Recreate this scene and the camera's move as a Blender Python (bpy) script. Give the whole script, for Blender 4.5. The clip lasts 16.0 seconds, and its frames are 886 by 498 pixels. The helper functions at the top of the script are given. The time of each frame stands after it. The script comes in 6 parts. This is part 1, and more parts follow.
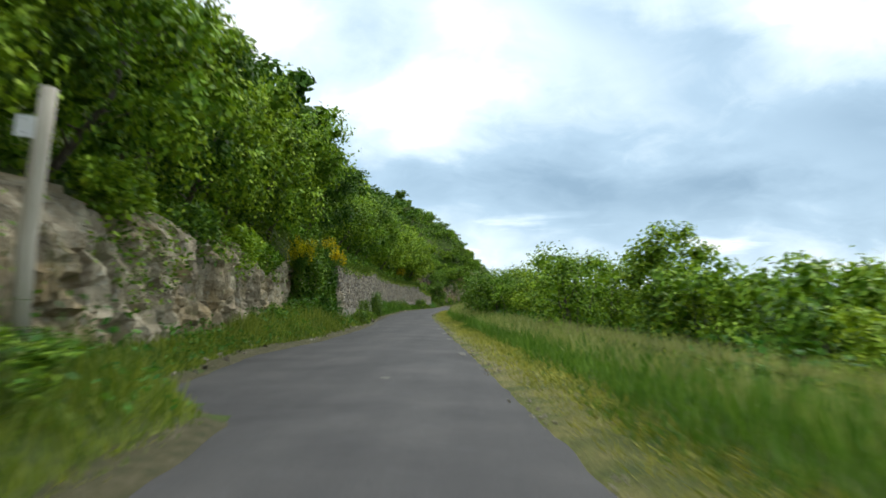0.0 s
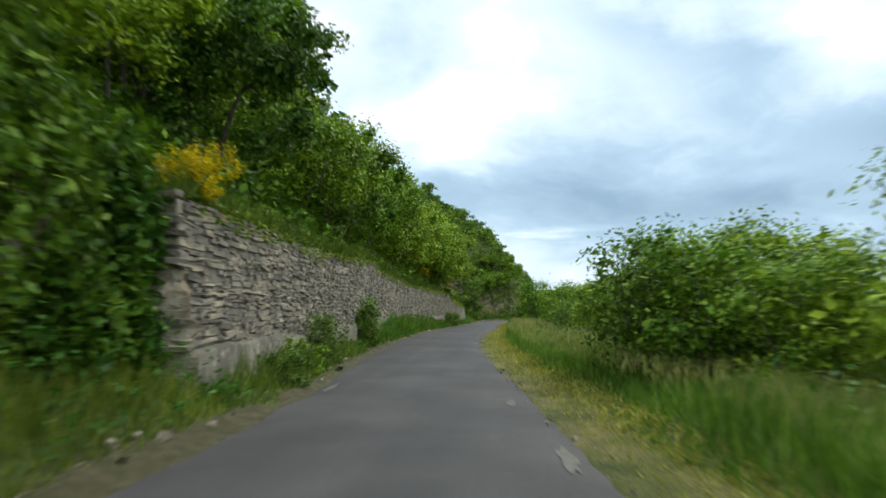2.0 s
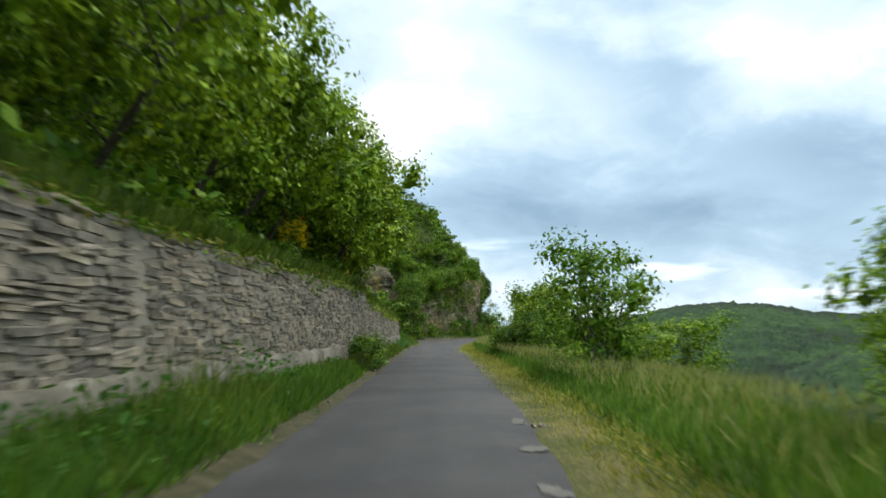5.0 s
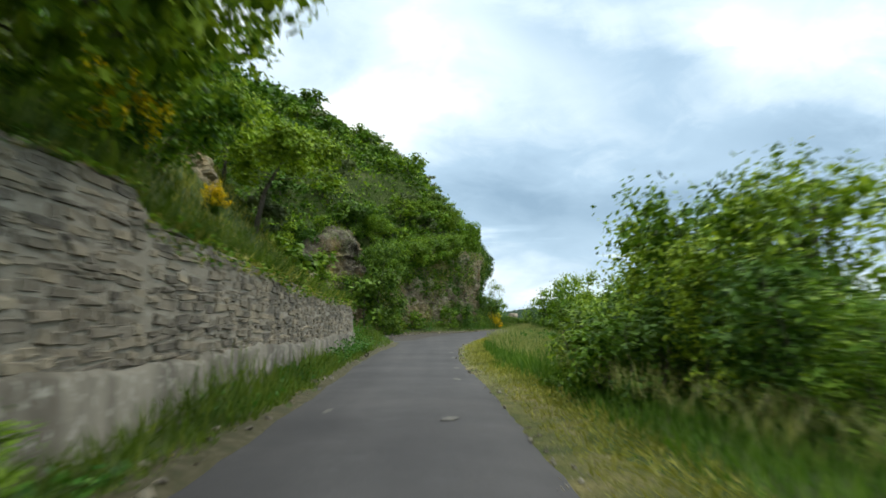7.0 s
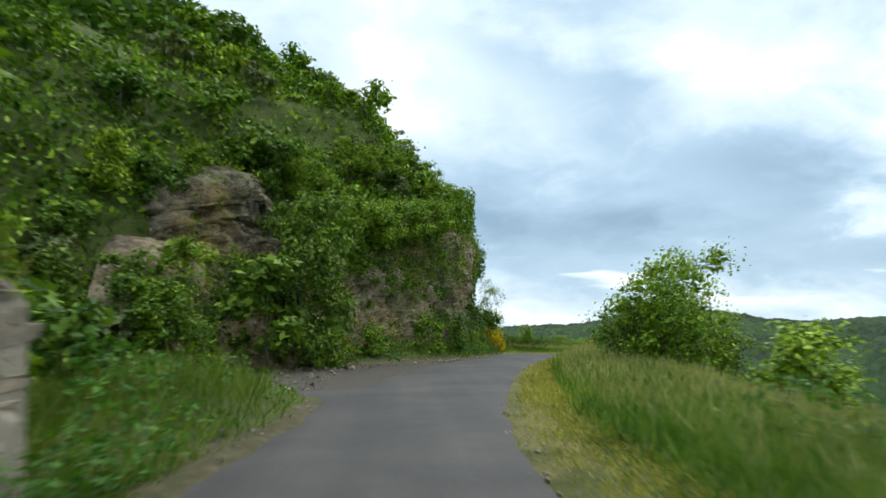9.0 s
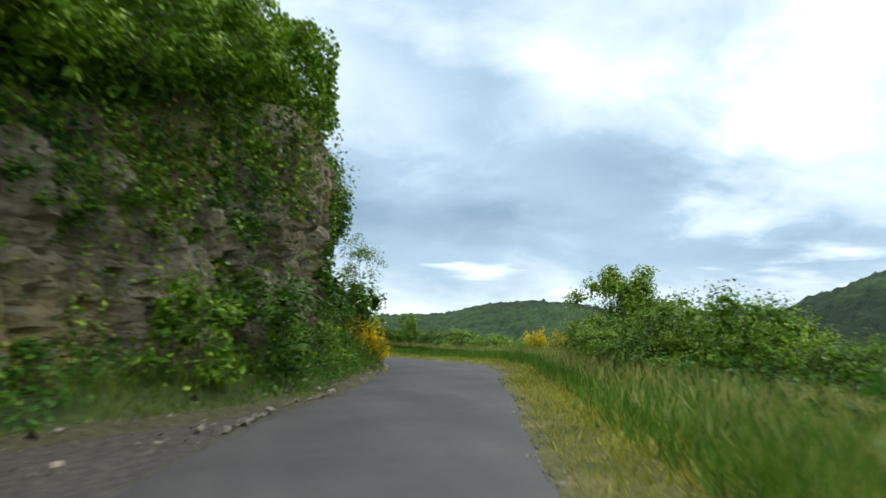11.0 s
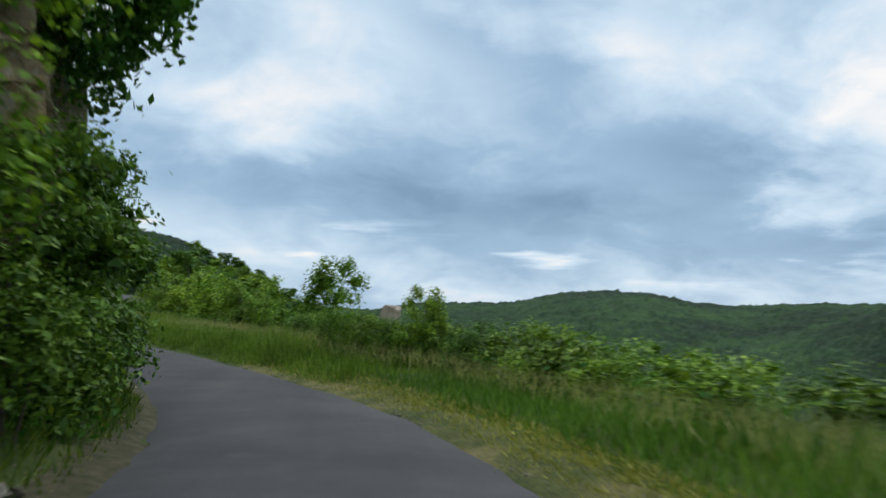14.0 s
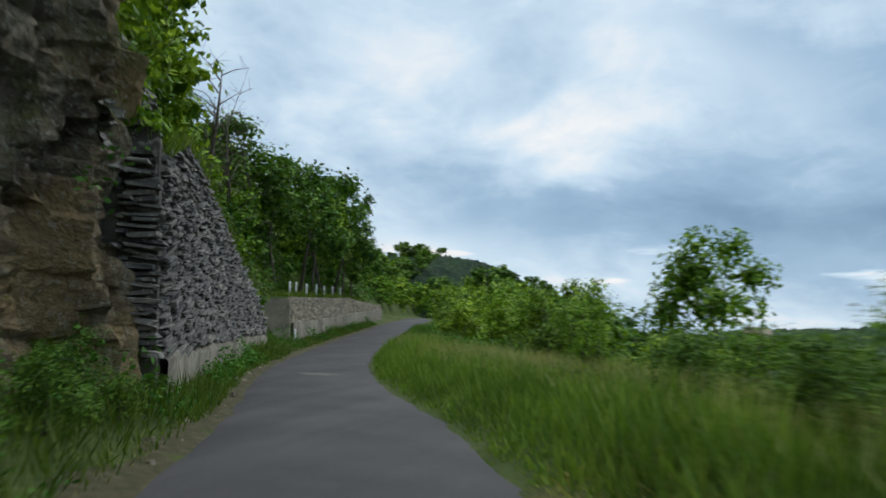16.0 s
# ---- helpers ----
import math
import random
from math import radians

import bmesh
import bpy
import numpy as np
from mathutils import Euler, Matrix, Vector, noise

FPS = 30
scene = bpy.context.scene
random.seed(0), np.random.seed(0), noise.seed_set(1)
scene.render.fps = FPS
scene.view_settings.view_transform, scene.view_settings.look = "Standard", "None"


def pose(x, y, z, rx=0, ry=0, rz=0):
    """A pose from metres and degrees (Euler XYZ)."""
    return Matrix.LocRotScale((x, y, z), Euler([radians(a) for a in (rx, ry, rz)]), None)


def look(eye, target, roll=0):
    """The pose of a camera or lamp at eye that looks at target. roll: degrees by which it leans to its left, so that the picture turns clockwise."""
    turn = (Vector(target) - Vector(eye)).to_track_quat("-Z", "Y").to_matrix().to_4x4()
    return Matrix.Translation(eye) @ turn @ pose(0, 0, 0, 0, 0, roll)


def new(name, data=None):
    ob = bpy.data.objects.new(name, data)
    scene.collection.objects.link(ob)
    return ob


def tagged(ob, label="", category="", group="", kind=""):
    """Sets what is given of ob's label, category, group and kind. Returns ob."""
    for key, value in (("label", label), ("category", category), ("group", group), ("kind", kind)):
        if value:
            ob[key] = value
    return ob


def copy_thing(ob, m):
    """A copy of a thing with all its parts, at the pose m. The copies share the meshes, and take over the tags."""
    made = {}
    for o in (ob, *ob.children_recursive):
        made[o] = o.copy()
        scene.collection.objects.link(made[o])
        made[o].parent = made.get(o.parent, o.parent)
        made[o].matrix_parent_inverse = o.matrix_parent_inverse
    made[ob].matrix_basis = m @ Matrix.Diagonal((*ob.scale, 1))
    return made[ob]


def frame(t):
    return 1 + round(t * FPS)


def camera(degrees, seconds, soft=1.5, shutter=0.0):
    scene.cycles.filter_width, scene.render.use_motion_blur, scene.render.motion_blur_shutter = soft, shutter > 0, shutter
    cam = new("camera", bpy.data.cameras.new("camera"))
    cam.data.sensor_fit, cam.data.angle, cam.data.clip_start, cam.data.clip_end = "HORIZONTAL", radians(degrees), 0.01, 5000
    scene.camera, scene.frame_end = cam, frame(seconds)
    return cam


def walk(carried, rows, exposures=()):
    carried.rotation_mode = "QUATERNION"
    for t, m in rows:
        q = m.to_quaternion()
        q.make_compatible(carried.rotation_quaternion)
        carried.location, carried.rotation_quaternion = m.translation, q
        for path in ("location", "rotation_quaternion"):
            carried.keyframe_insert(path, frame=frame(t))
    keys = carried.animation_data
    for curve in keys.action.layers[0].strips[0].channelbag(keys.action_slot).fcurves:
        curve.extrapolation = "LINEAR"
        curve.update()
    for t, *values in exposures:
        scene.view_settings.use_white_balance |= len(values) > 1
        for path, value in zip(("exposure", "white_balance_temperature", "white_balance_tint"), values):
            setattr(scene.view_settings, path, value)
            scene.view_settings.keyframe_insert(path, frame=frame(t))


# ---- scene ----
cam = camera(62.0, 16.0, soft=1.6, shutter=0.42)
PATH = [
    (0.0, (0.000, 0.000, 1.350), (-0.461, 9.967, 2.020), -0.31),
    (0.5, (-0.557, 6.709, 1.370), (-1.158, 16.663, 2.110), -0.04),
    (1.0, (-1.117, 13.192, 1.362), (-1.932, 23.130, 2.115), 0.51),
    (1.5, (-1.657, 19.379, 1.361), (-2.606, 29.303, 2.156), 0.41),
    (2.0, (-2.242, 25.441, 1.351), (-3.090, 35.370, 2.189), 0.20),
    (2.5, (-2.748, 31.448, 1.359), (-3.541, 41.374, 2.281), -0.80),
    (3.0, (-3.273, 37.401, 1.380), (-3.988, 47.331, 2.325), -0.05),
    (3.5, (-3.792, 43.361, 1.372), (-4.320, 53.305, 2.286), -0.22),
    (4.0, (-4.109, 49.407, 1.425), (-4.442, 59.346, 2.469), 0.26),
    (4.2, (-4.188, 51.788, 1.463), (-4.387, 61.735, 2.469), -0.28),
    (4.7, (-4.235, 57.564, 1.635), (-4.232, 67.516, 2.609), -0.25),
    (5.2, (-4.124, 63.164, 1.643), (-4.092, 73.113, 2.651), -0.04),
    (5.7, (-3.986, 68.673, 1.604), (-3.996, 78.619, 2.646), 0.06),
    (6.3, (-3.976, 75.279, 1.540), (-3.994, 85.230, 2.527), 0.16),
    (6.5, (-4.041, 77.507, 1.531), (-4.022, 87.463, 2.463), 0.06),
    (7.0, (-4.101, 83.534, 1.501), (-3.915, 93.497, 2.339), -0.14),
    (7.5, (-4.170, 89.339, 1.472), (-3.875, 99.304, 2.261), -0.27),
    (8.0, (-4.183, 95.103, 1.394), (-3.811, 105.061, 2.220), -0.49),
    (8.2, (-4.203, 97.382, 1.383), (-3.789, 107.335, 2.261), -0.58),
    (8.7, (-4.318, 103.092, 1.360), (-3.752, 113.025, 2.372), -0.17),
    (9.2, (-4.387, 108.734, 1.225), (-3.566, 118.637, 2.339), -0.01),
    (9.7, (-4.223, 114.237, 1.218), (-3.037, 124.100, 2.361), -0.15),
    (10.3, (-3.425, 120.528, 1.303), (-1.627, 130.313, 2.318), -0.63),
    (10.5, (-2.996, 122.546, 1.301), (-0.962, 132.293, 2.231), -0.43),
    (11.0, (-1.868, 127.437, 1.317), (0.678, 137.061, 2.263), 0.65),
    (11.5, (-0.717, 131.925, 1.319), (2.077, 141.477, 2.294), 2.54),
    (12.0, (0.472, 135.999, 1.305), (3.342, 145.519, 2.373), 2.14),
    (12.5, (1.694, 139.949, 1.264), (4.526, 149.477, 2.356), 2.38),
    (13.0, (2.891, 143.830, 1.246), (5.443, 153.468, 2.012), 2.92),
    (13.5, (3.858, 147.619, 1.195), (6.259, 157.287, 2.066), 2.37),
    (14.0, (4.645, 151.386, 1.101), (6.268, 161.223, 1.873), 1.62),
    (14.5, (4.908, 155.272, 0.981), (5.443, 165.237, 1.624), 2.49),
    (15.0, (4.777, 159.223, 0.835), (4.241, 169.182, 1.563), 2.35),
    (15.5, (4.262, 163.104, 0.733), (2.742, 172.947, 1.620), 2.04),
    (16.0, (3.224, 167.121, 0.663), (0.784, 176.765, 1.689), 1.52),
]
walk(cam, [(t, look(eye, target, roll)) for t, eye, target, roll in PATH],
     exposures=[(0.0, 0.15, 7400, 11), (9.0, 0.12, 7400, 11), (11.0, 0.05, 7300, 12), (13.0, -0.27, 7100, 12), (14.5, -0.44, 6700, 11.5), (16.0, -0.38, 6850, 11.5)])

# ---- world and light: a bright overcast sky with broken cloud ----
world = bpy.data.worlds.new("overcast_sky")
scene.world = world
world.use_nodes = True


def sky_nodes():
    nt = world.node_tree
    N, K = nt.nodes, nt.links
    N.clear()
    tc = N.new("ShaderNodeTexCoord")
    sep = N.new("ShaderNodeSeparateXYZ")
    K.new(tc.outputs["Generated"], sep.inputs[0])

    def mth(op, a, b=None):
        n = N.new("ShaderNodeMath")
        n.operation = op
        for i, v in enumerate((a, b)):
            if v is None:
                continue
            if isinstance(v, (int, float)):
                n.inputs[i].default_value = v
            else:
                K.new(v, n.inputs[i])
        return n.outputs[0]

    up = mth("ADD", mth("MAXIMUM", sep.outputs[2], 0.0), 0.36)
    comb = N.new("ShaderNodeCombineXYZ")
    K.new(mth("DIVIDE", sep.outputs[0], up), comb.inputs[0])
    K.new(mth("DIVIDE", sep.outputs[1], up), comb.inputs[1])

    def noise_at(scale, detail, rough, shift, distort=0.0):
        m = N.new("ShaderNodeMapping")
        m.inputs["Location"].default_value = shift
        K.new(comb.outputs[0], m.inputs[0])
        n = N.new("ShaderNodeTexNoise")
        n.inputs["Scale"].default_value = scale
        n.inputs["Detail"].default_value = detail
        n.inputs["Roughness"].default_value = rough
        n.inputs["Distortion"].default_value = distort
        K.new(m.outputs[0], n.inputs["Vector"])
        return n.outputs["Fac"]

    big = noise_at(0.75, 3.0, 0.5, (3.1, 1.7, 0.4), 0.3)
    mid = noise_at(2.6, 6.0, 0.5, (0.3, 5.2, 2.0), 0.4)
    wisps = noise_at(7.5, 6.0, 0.6, (7.3, 0.9, 1.0), 0.6)
    # brighter towards the zenith and low over the hills, grey-blue between
    body = mth("ADD", mth("MULTIPLY", big, 0.45), mth("MULTIPLY", mid, 0.48))
    body = mth("ADD", body, mth("MULTIPLY", wisps, 0.15))
    lift = N.new("ShaderNodeValToRGB")
    cr = lift.color_ramp
    for pos, v in ((0.0, 0.42), (0.035, 0.40), (0.08, 0.33), (0.2, 0.36), (0.36, 0.55), (0.75, 0.58)):
        e = cr.elements.new(pos)
        e.color = (v, v, v, 1)
    cr.elements.remove(cr.elements[0])
    cr.elements.remove(cr.elements[-1])
    K.new(sep.outputs[2], lift.inputs[0])
    lev = N.new("ShaderNodeSeparateColor")
    K.new(lift.outputs[0], lev.inputs[0])
    fac = mth("ADD", mth("ADD", mth("MULTIPLY", mth("SUBTRACT", body, 0.54), 1.6), 0.485), mth("MULTIPLY", mth("SUBTRACT", lev.outputs[0], 0.44), 0.6))
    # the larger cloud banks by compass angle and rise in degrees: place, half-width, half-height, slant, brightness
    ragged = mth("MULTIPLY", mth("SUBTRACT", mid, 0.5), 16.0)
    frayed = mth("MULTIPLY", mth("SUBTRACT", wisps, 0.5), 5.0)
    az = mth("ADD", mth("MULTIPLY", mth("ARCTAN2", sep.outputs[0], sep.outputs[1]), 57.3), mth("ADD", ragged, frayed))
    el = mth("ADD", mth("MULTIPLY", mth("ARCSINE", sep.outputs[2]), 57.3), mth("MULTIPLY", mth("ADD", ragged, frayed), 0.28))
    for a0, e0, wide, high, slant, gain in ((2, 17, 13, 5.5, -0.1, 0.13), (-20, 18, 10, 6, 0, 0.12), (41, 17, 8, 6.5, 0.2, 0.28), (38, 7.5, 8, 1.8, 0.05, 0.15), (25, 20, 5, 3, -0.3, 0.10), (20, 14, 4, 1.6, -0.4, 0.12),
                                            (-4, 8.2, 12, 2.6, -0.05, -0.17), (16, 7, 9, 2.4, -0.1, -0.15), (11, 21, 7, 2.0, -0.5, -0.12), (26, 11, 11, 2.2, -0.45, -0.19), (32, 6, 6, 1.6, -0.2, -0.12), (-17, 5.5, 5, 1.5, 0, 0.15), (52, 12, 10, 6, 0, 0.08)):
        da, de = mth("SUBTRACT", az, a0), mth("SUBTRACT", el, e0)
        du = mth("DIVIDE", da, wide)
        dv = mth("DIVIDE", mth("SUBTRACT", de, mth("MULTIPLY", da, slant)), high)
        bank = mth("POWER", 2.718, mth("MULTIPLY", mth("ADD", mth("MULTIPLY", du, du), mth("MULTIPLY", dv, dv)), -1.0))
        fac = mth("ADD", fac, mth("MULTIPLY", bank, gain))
    # thin bright gaps low over the hills
    flat = N.new("ShaderNodeMapping")
    flat.inputs["Scale"].default_value = (4.5, 4.5, 30.0)
    flat.inputs["Location"].default_value = (0.4, 0.9, 0.2)
    K.new(tc.outputs["Generated"], flat.inputs[0])
    gap = N.new("ShaderNodeTexNoise")
    gap.inputs["Scale"].default_value, gap.inputs["Detail"].default_value = 1.0, 5.0
    K.new(flat.outputs[0], gap.inputs["Vector"])
    band = mth("MAXIMUM", mth("SUBTRACT", 1.0, mth("MULTIPLY", mth("ABSOLUTE", mth("SUBTRACT", sep.outputs[2], 0.075)), 18.0)), 0.0)
    streak = mth("MULTIPLY", mth("MAXIMUM", mth("SUBTRACT", gap.outputs["Fac"], 0.55), 0.0), 3.6)
    fac = mth("ADD", fac, mth("MULTIPLY", band, streak))
    ramp = N.new("ShaderNodeValToRGB")
    r = ramp.color_ramp
    r.elements[0].position, r.elements[0].color = 0.02, (0.20, 0.345, 0.52, 1)
    r.elements[1].position, r.elements[1].color = 0.76, (0.98, 1.0, 1.02, 1)
    for pos, c in ((0.34, (0.335, 0.52, 0.73)), (0.56, (0.60, 0.785, 0.96))):
        e = r.elements.new(pos)
        e.color = (*c, 1)
    K.new(fac, ramp.inputs[0])
    nis = N.new("ShaderNodeTexSky")
    nis.sky_type = "NISHITA"
    nis.sun_disc = False
    nis.sun_elevation, nis.sun_rotation = radians(48), radians(40)
    nmul = N.new("ShaderNodeMixRGB")
    nmul.blend_type = "MULTIPLY"
    nmul.inputs[0].default_value = 1.0
    nmul.inputs[2].default_value = (0.06, 0.06, 0.06, 1)
    K.new(nis.outputs[0], nmul.inputs[1])
    mix = N.new("ShaderNodeMixRGB")
    mix.inputs[0].default_value = 0.92
    K.new(nmul.outputs[0], mix.inputs[1])
    K.new(ramp.outputs[0], mix.inputs[2])
    bg = N.new("ShaderNodeBackground")
    # an overcast sky is brightest overhead
    overhead = N.new("ShaderNodeMapRange")
    overhead.interpolation_type = "SMOOTHSTEP"
    for i, v in ((1, 0.42), (2, 0.9), (3, 1.33), (4, 3.0)):
        overhead.inputs[i].default_value = v
    K.new(sep.outputs[2], overhead.inputs[0])
    K.new(overhead.outputs[0], bg.inputs["Strength"])
    K.new(mix.outputs[0], bg.inputs[0])
    out = N.new("ShaderNodeOutputWorld")
    K.new(bg.outputs[0], out.inputs[0])


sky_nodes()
sun = new("sun", bpy.data.lights.new("sun", "SUN"))
sun.data.energy, sun.data.angle, sun.data.color = 1.5, radians(20), (1.0, 0.96, 0.9)
sun.matrix_world = look((60, 80, 110), (0, 0, 0))

# ---- materials ----


class Mat:
    """A node material with a few short-hands."""

    def __init__(self, name):
        self.m = bpy.data.materials.new(name)
        self.m.use_nodes = True
        self.nt = self.m.node_tree
        self.N, self.K = self.nt.nodes, self.nt.links
        self.p = self.N["Principled BSDF"]
        self.out = self.N["Material Output"]
        self.tc = self.N.new("ShaderNodeTexCoord")

    def noise(self, scale, detail=4.0, rough=0.55, stretch=None, obj=False):
        n = self.N.new("ShaderNodeTexNoise")
        n.inputs["Scale"].default_value, n.inputs["Detail"].default_value, n.inputs["Roughness"].default_value = scale, detail, rough
        src = self.tc.outputs["Object"]
        if stretch:
            mp = self.N.new("ShaderNodeMapping")
            mp.inputs["Scale"].default_value = stretch
            self.K.new(src, mp.inputs[0])
            src = mp.outputs[0]
        self.K.new(src, n.inputs["Vector"])
        return n.outputs["Fac"]

    def ramp(self, fac, stops):
        r = self.N.new("ShaderNodeValToRGB")
        e = r.color_ramp.elements
        e[0].position, e[0].color = stops[0][0], (*stops[0][1], 1)
        e[1].position, e[1].color = stops[-1][0], (*stops[-1][1], 1)
        for pos, c in stops[1:-1]:
            x = e.new(pos)
            x.color = (*c, 1)
        self.K.new(fac, r.inputs[0])
        return r.outputs[0]

    def mix(self, a, b, fac, mode="MIX"):
        m = self.N.new("ShaderNodeMixRGB")
        m.blend_type = mode
        for i, v in ((0, fac), (1, a), (2, b)):
            if isinstance(v, (int, float)):
                m.inputs[i].default_value = v
            elif isinstance(v, tuple):
                m.inputs[i].default_value = (*v, 1)
            else:
                self.K.new(v, m.inputs[i])
        return m.outputs[0]

    def base(self, col, rough=0.85):
        if isinstance(col, tuple):
            self.p.inputs["Base Color"].default_value = (*col, 1)
        else:
            self.K.new(col, self.p.inputs["Base Color"])
        self.p.inputs["Roughness"].default_value = rough
        self.p.inputs["Specular IOR Level"].default_value = 0.25
        return self

    def bump(self, h, strength=0.5, dist=0.02):
        b = self.N.new("ShaderNodeBump")
        b.inputs["Strength"].default_value, b.inputs["Distance"].default_value = strength, dist
        self.K.new(h, b.inputs["Height"])
        self.K.new(b.outputs[0], self.p.inputs["Normal"])
        return self

    def rnd(self, island=False):
        if island:
            return self.N.new("ShaderNodeNewGeometry").outputs["Random Per Island"]
        return self.N.new("ShaderNodeObjectInfo").outputs["Random"]


def leaf_material(name, dark, mid, light, thin=0.24, rough=0.55, patches=0.8):
    a = Mat(name)
    isl = a.rnd(True)
    col = a.ramp(isl, [(0.0, dark), (0.55, mid), (1.0, light)])
    patch = a.ramp(a.noise(0.45, 2.0), [(0.35, (0.62, 0.66, 0.6)), (0.65, (1.15, 1.12, 1.0))])
    col = a.mix(col, patch, patches, "MULTIPLY")
    hue = a.N.new("ShaderNodeHueSaturation")
    mr = a.N.new("ShaderNodeMapRange")
    a.K.new(a.rnd(), mr.inputs[0])
    mr.inputs[3].default_value, mr.inputs[4].default_value = 0.485, 0.515
    a.K.new(mr.outputs[0], hue.inputs["Hue"])
    mv = a.N.new("ShaderNodeMapRange")
    a.K.new(a.rnd(), mv.inputs[0])
    mv.inputs[3].default_value, mv.inputs[4].default_value = 1.2, 0.8
    a.K.new(mv.outputs[0], hue.inputs["Value"])
    a.K.new(col, hue.inputs["Color"])
    a.base(hue.outputs[0], rough)
    a.p.inputs["Specular IOR Level"].default_value = 0.12
    tr = a.N.new("ShaderNodeBsdfTranslucent")
    a.K.new(a.mix(hue.outputs[0], (1.0, 1.0, 0.55), 1.0, "MULTIPLY"), tr.inputs[0])
    ms = a.N.new("ShaderNodeMixShader")
    ms.inputs[0].default_value = thin
    a.K.new(a.p.outputs[0], ms.inputs[1])
    a.K.new(tr.outputs[0], ms.inputs[2])
    a.K.new(ms.outputs[0], a.out.inputs[0])
    return a.m


LEAF = leaf_material("fresh_leaves", (0.040, 0.099, 0.010), (0.146, 0.280, 0.023), (0.311, 0.452, 0.045))
LEAF_DARK = leaf_material("deep_green_leaves", (0.024, 0.067, 0.010), (0.080, 0.172, 0.019), (0.171, 0.286, 0.041))
LEAF_YELLOW = leaf_material("yellow_green_leaves", (0.075, 0.148, 0.011), (0.214, 0.359, 0.028), (0.395, 0.537, 0.061))
LEAF_GREY = leaf_material("greyish_olive_leaves", (0.054, 0.078, 0.028), (0.105, 0.146, 0.055), (0.172, 0.211, 0.096))
IVY = leaf_material("ivy_leaves", (0.019, 0.067, 0.013), (0.050, 0.145, 0.021), (0.113, 0.239, 0.047), 0.2, 0.4)
BLOSSOM = leaf_material("yellow_broom_flowers", (0.54, 0.37, 0.003), (0.71, 0.53, 0.005), (0.83, 0.68, 0.015), 0.3, 0.55, 0.0)
GRASS = leaf_material("tall_green_grass", (0.070, 0.123, 0.018), (0.139, 0.200, 0.033), (0.237, 0.294, 0.076), 0.42)
GRASS_RICH = leaf_material("rich_green_grass", (0.057, 0.132, 0.018), (0.112, 0.214, 0.032), (0.202, 0.315, 0.073), 0.42)
GRASS_DEEP = leaf_material("lush_green_grass", (0.046, 0.092, 0.013), (0.092, 0.149, 0.022), (0.175, 0.228, 0.053), 0.4)
GRASS_PALE = leaf_material("flowering_grass_heads", (0.150, 0.185, 0.065), (0.225, 0.255, 0.100), (0.310, 0.325, 0.155), 0.35)
GRASS_DRY = leaf_material("mown_dry_grass", (0.150, 0.176, 0.033), (0.280, 0.286, 0.058), (0.410, 0.386, 0.116), 0.3)
FERN = leaf_material("nettles_and_weeds", (0.028, 0.102, 0.016), (0.067, 0.192, 0.026), (0.125, 0.267, 0.045), 0.35)


def stone_mat(name, stops, scale=1.2, island=None, bump=0.6, dist=0.05, streak=None, cracks=0, ochre=False):
    a = Mat(name)
    col = a.ramp(a.noise(scale, 6.0, 0.65), stops)
    if island is not None:
        g = a.rnd(island)
        col = a.mix(col, a.ramp(g, [(0.0, (0.5, 0.5, 0.52)), (0.5, (0.95, 0.93, 0.9)), (1.0, (1.45, 1.38, 1.25))]), 0.85, "MULTIPLY")
    if streak:
        s = a.ramp(a.noise(1.0, 4.0, 0.6, streak), [(0.42, (0.35, 0.33, 0.3)), (0.6, (1.0, 1.0, 1.0))])
        col = a.mix(col, s, 0.7, "MULTIPLY")
    if ochre:
        oc = a.ramp(a.noise(0.35, 5.0, 0.6), [(0.47, (0.0, 0.0, 0.0)), (0.62, (1.0, 1.0, 1.0))])
        col = a.mix(col, (0.34, 0.235, 0.10), a.mix((0, 0, 0), oc, 0.7))
        gr = a.ramp(a.noise(0.9, 5.0, 0.6), [(0.55, (0.0, 0.0, 0.0)), (0.68, (1.0, 1.0, 1.0))])
        col = a.mix(col, (0.13, 0.145, 0.04), a.mix((0, 0, 0), gr, 0.75))
    if cracks:
        vo = a.N.new("ShaderNodeTexVoronoi")
        vo.feature = "DISTANCE_TO_EDGE"
        vo.inputs["Scale"].default_value = cracks
        mp = a.N.new("ShaderNodeMapping")
        mp.inputs["Scale"].default_value = (1.0, 1.0, 0.55)
        wob = a.N.new("ShaderNodeVectorMath")
        wn = a.N.new("ShaderNodeTexNoise")
        wn.inputs["Scale"].default_value = 1.3
        a.K.new(a.tc.outputs["Object"], wn.inputs["Vector"])
        a.K.new(a.tc.outputs["Object"], wob.inputs[0])
        a.K.new(wn.outputs["Color"], wob.inputs[1])
        a.K.new(wob.outputs[0], mp.inputs[0])
        a.K.new(mp.outputs[0], vo.inputs["Vector"])
        # crack shading put into the colour: dark lines along the cell edges
        col = a.mix(col, a.ramp(vo.outputs[0], [(0.0, (0.35, 0.33, 0.31)), (0.06, (0.92, 0.92, 0.92)), (0.2, (1.0, 1.0, 1.0))]), 0.55, "MULTIPLY")
    lich = a.ramp(a.noise(scale * 7, 3.0, 0.7), [(0.56, (0.0, 0.0, 0.0)), (0.66, (1.0, 1.0, 1.0))])
    col = a.mix(col, (0.42, 0.41, 0.34), a.mix((0, 0, 0), lich, 0.45))
    a.base(col, 0.9)
    a.bump(a.noise(scale * 9, 8.0, 0.7), bump, dist)
    return a.m


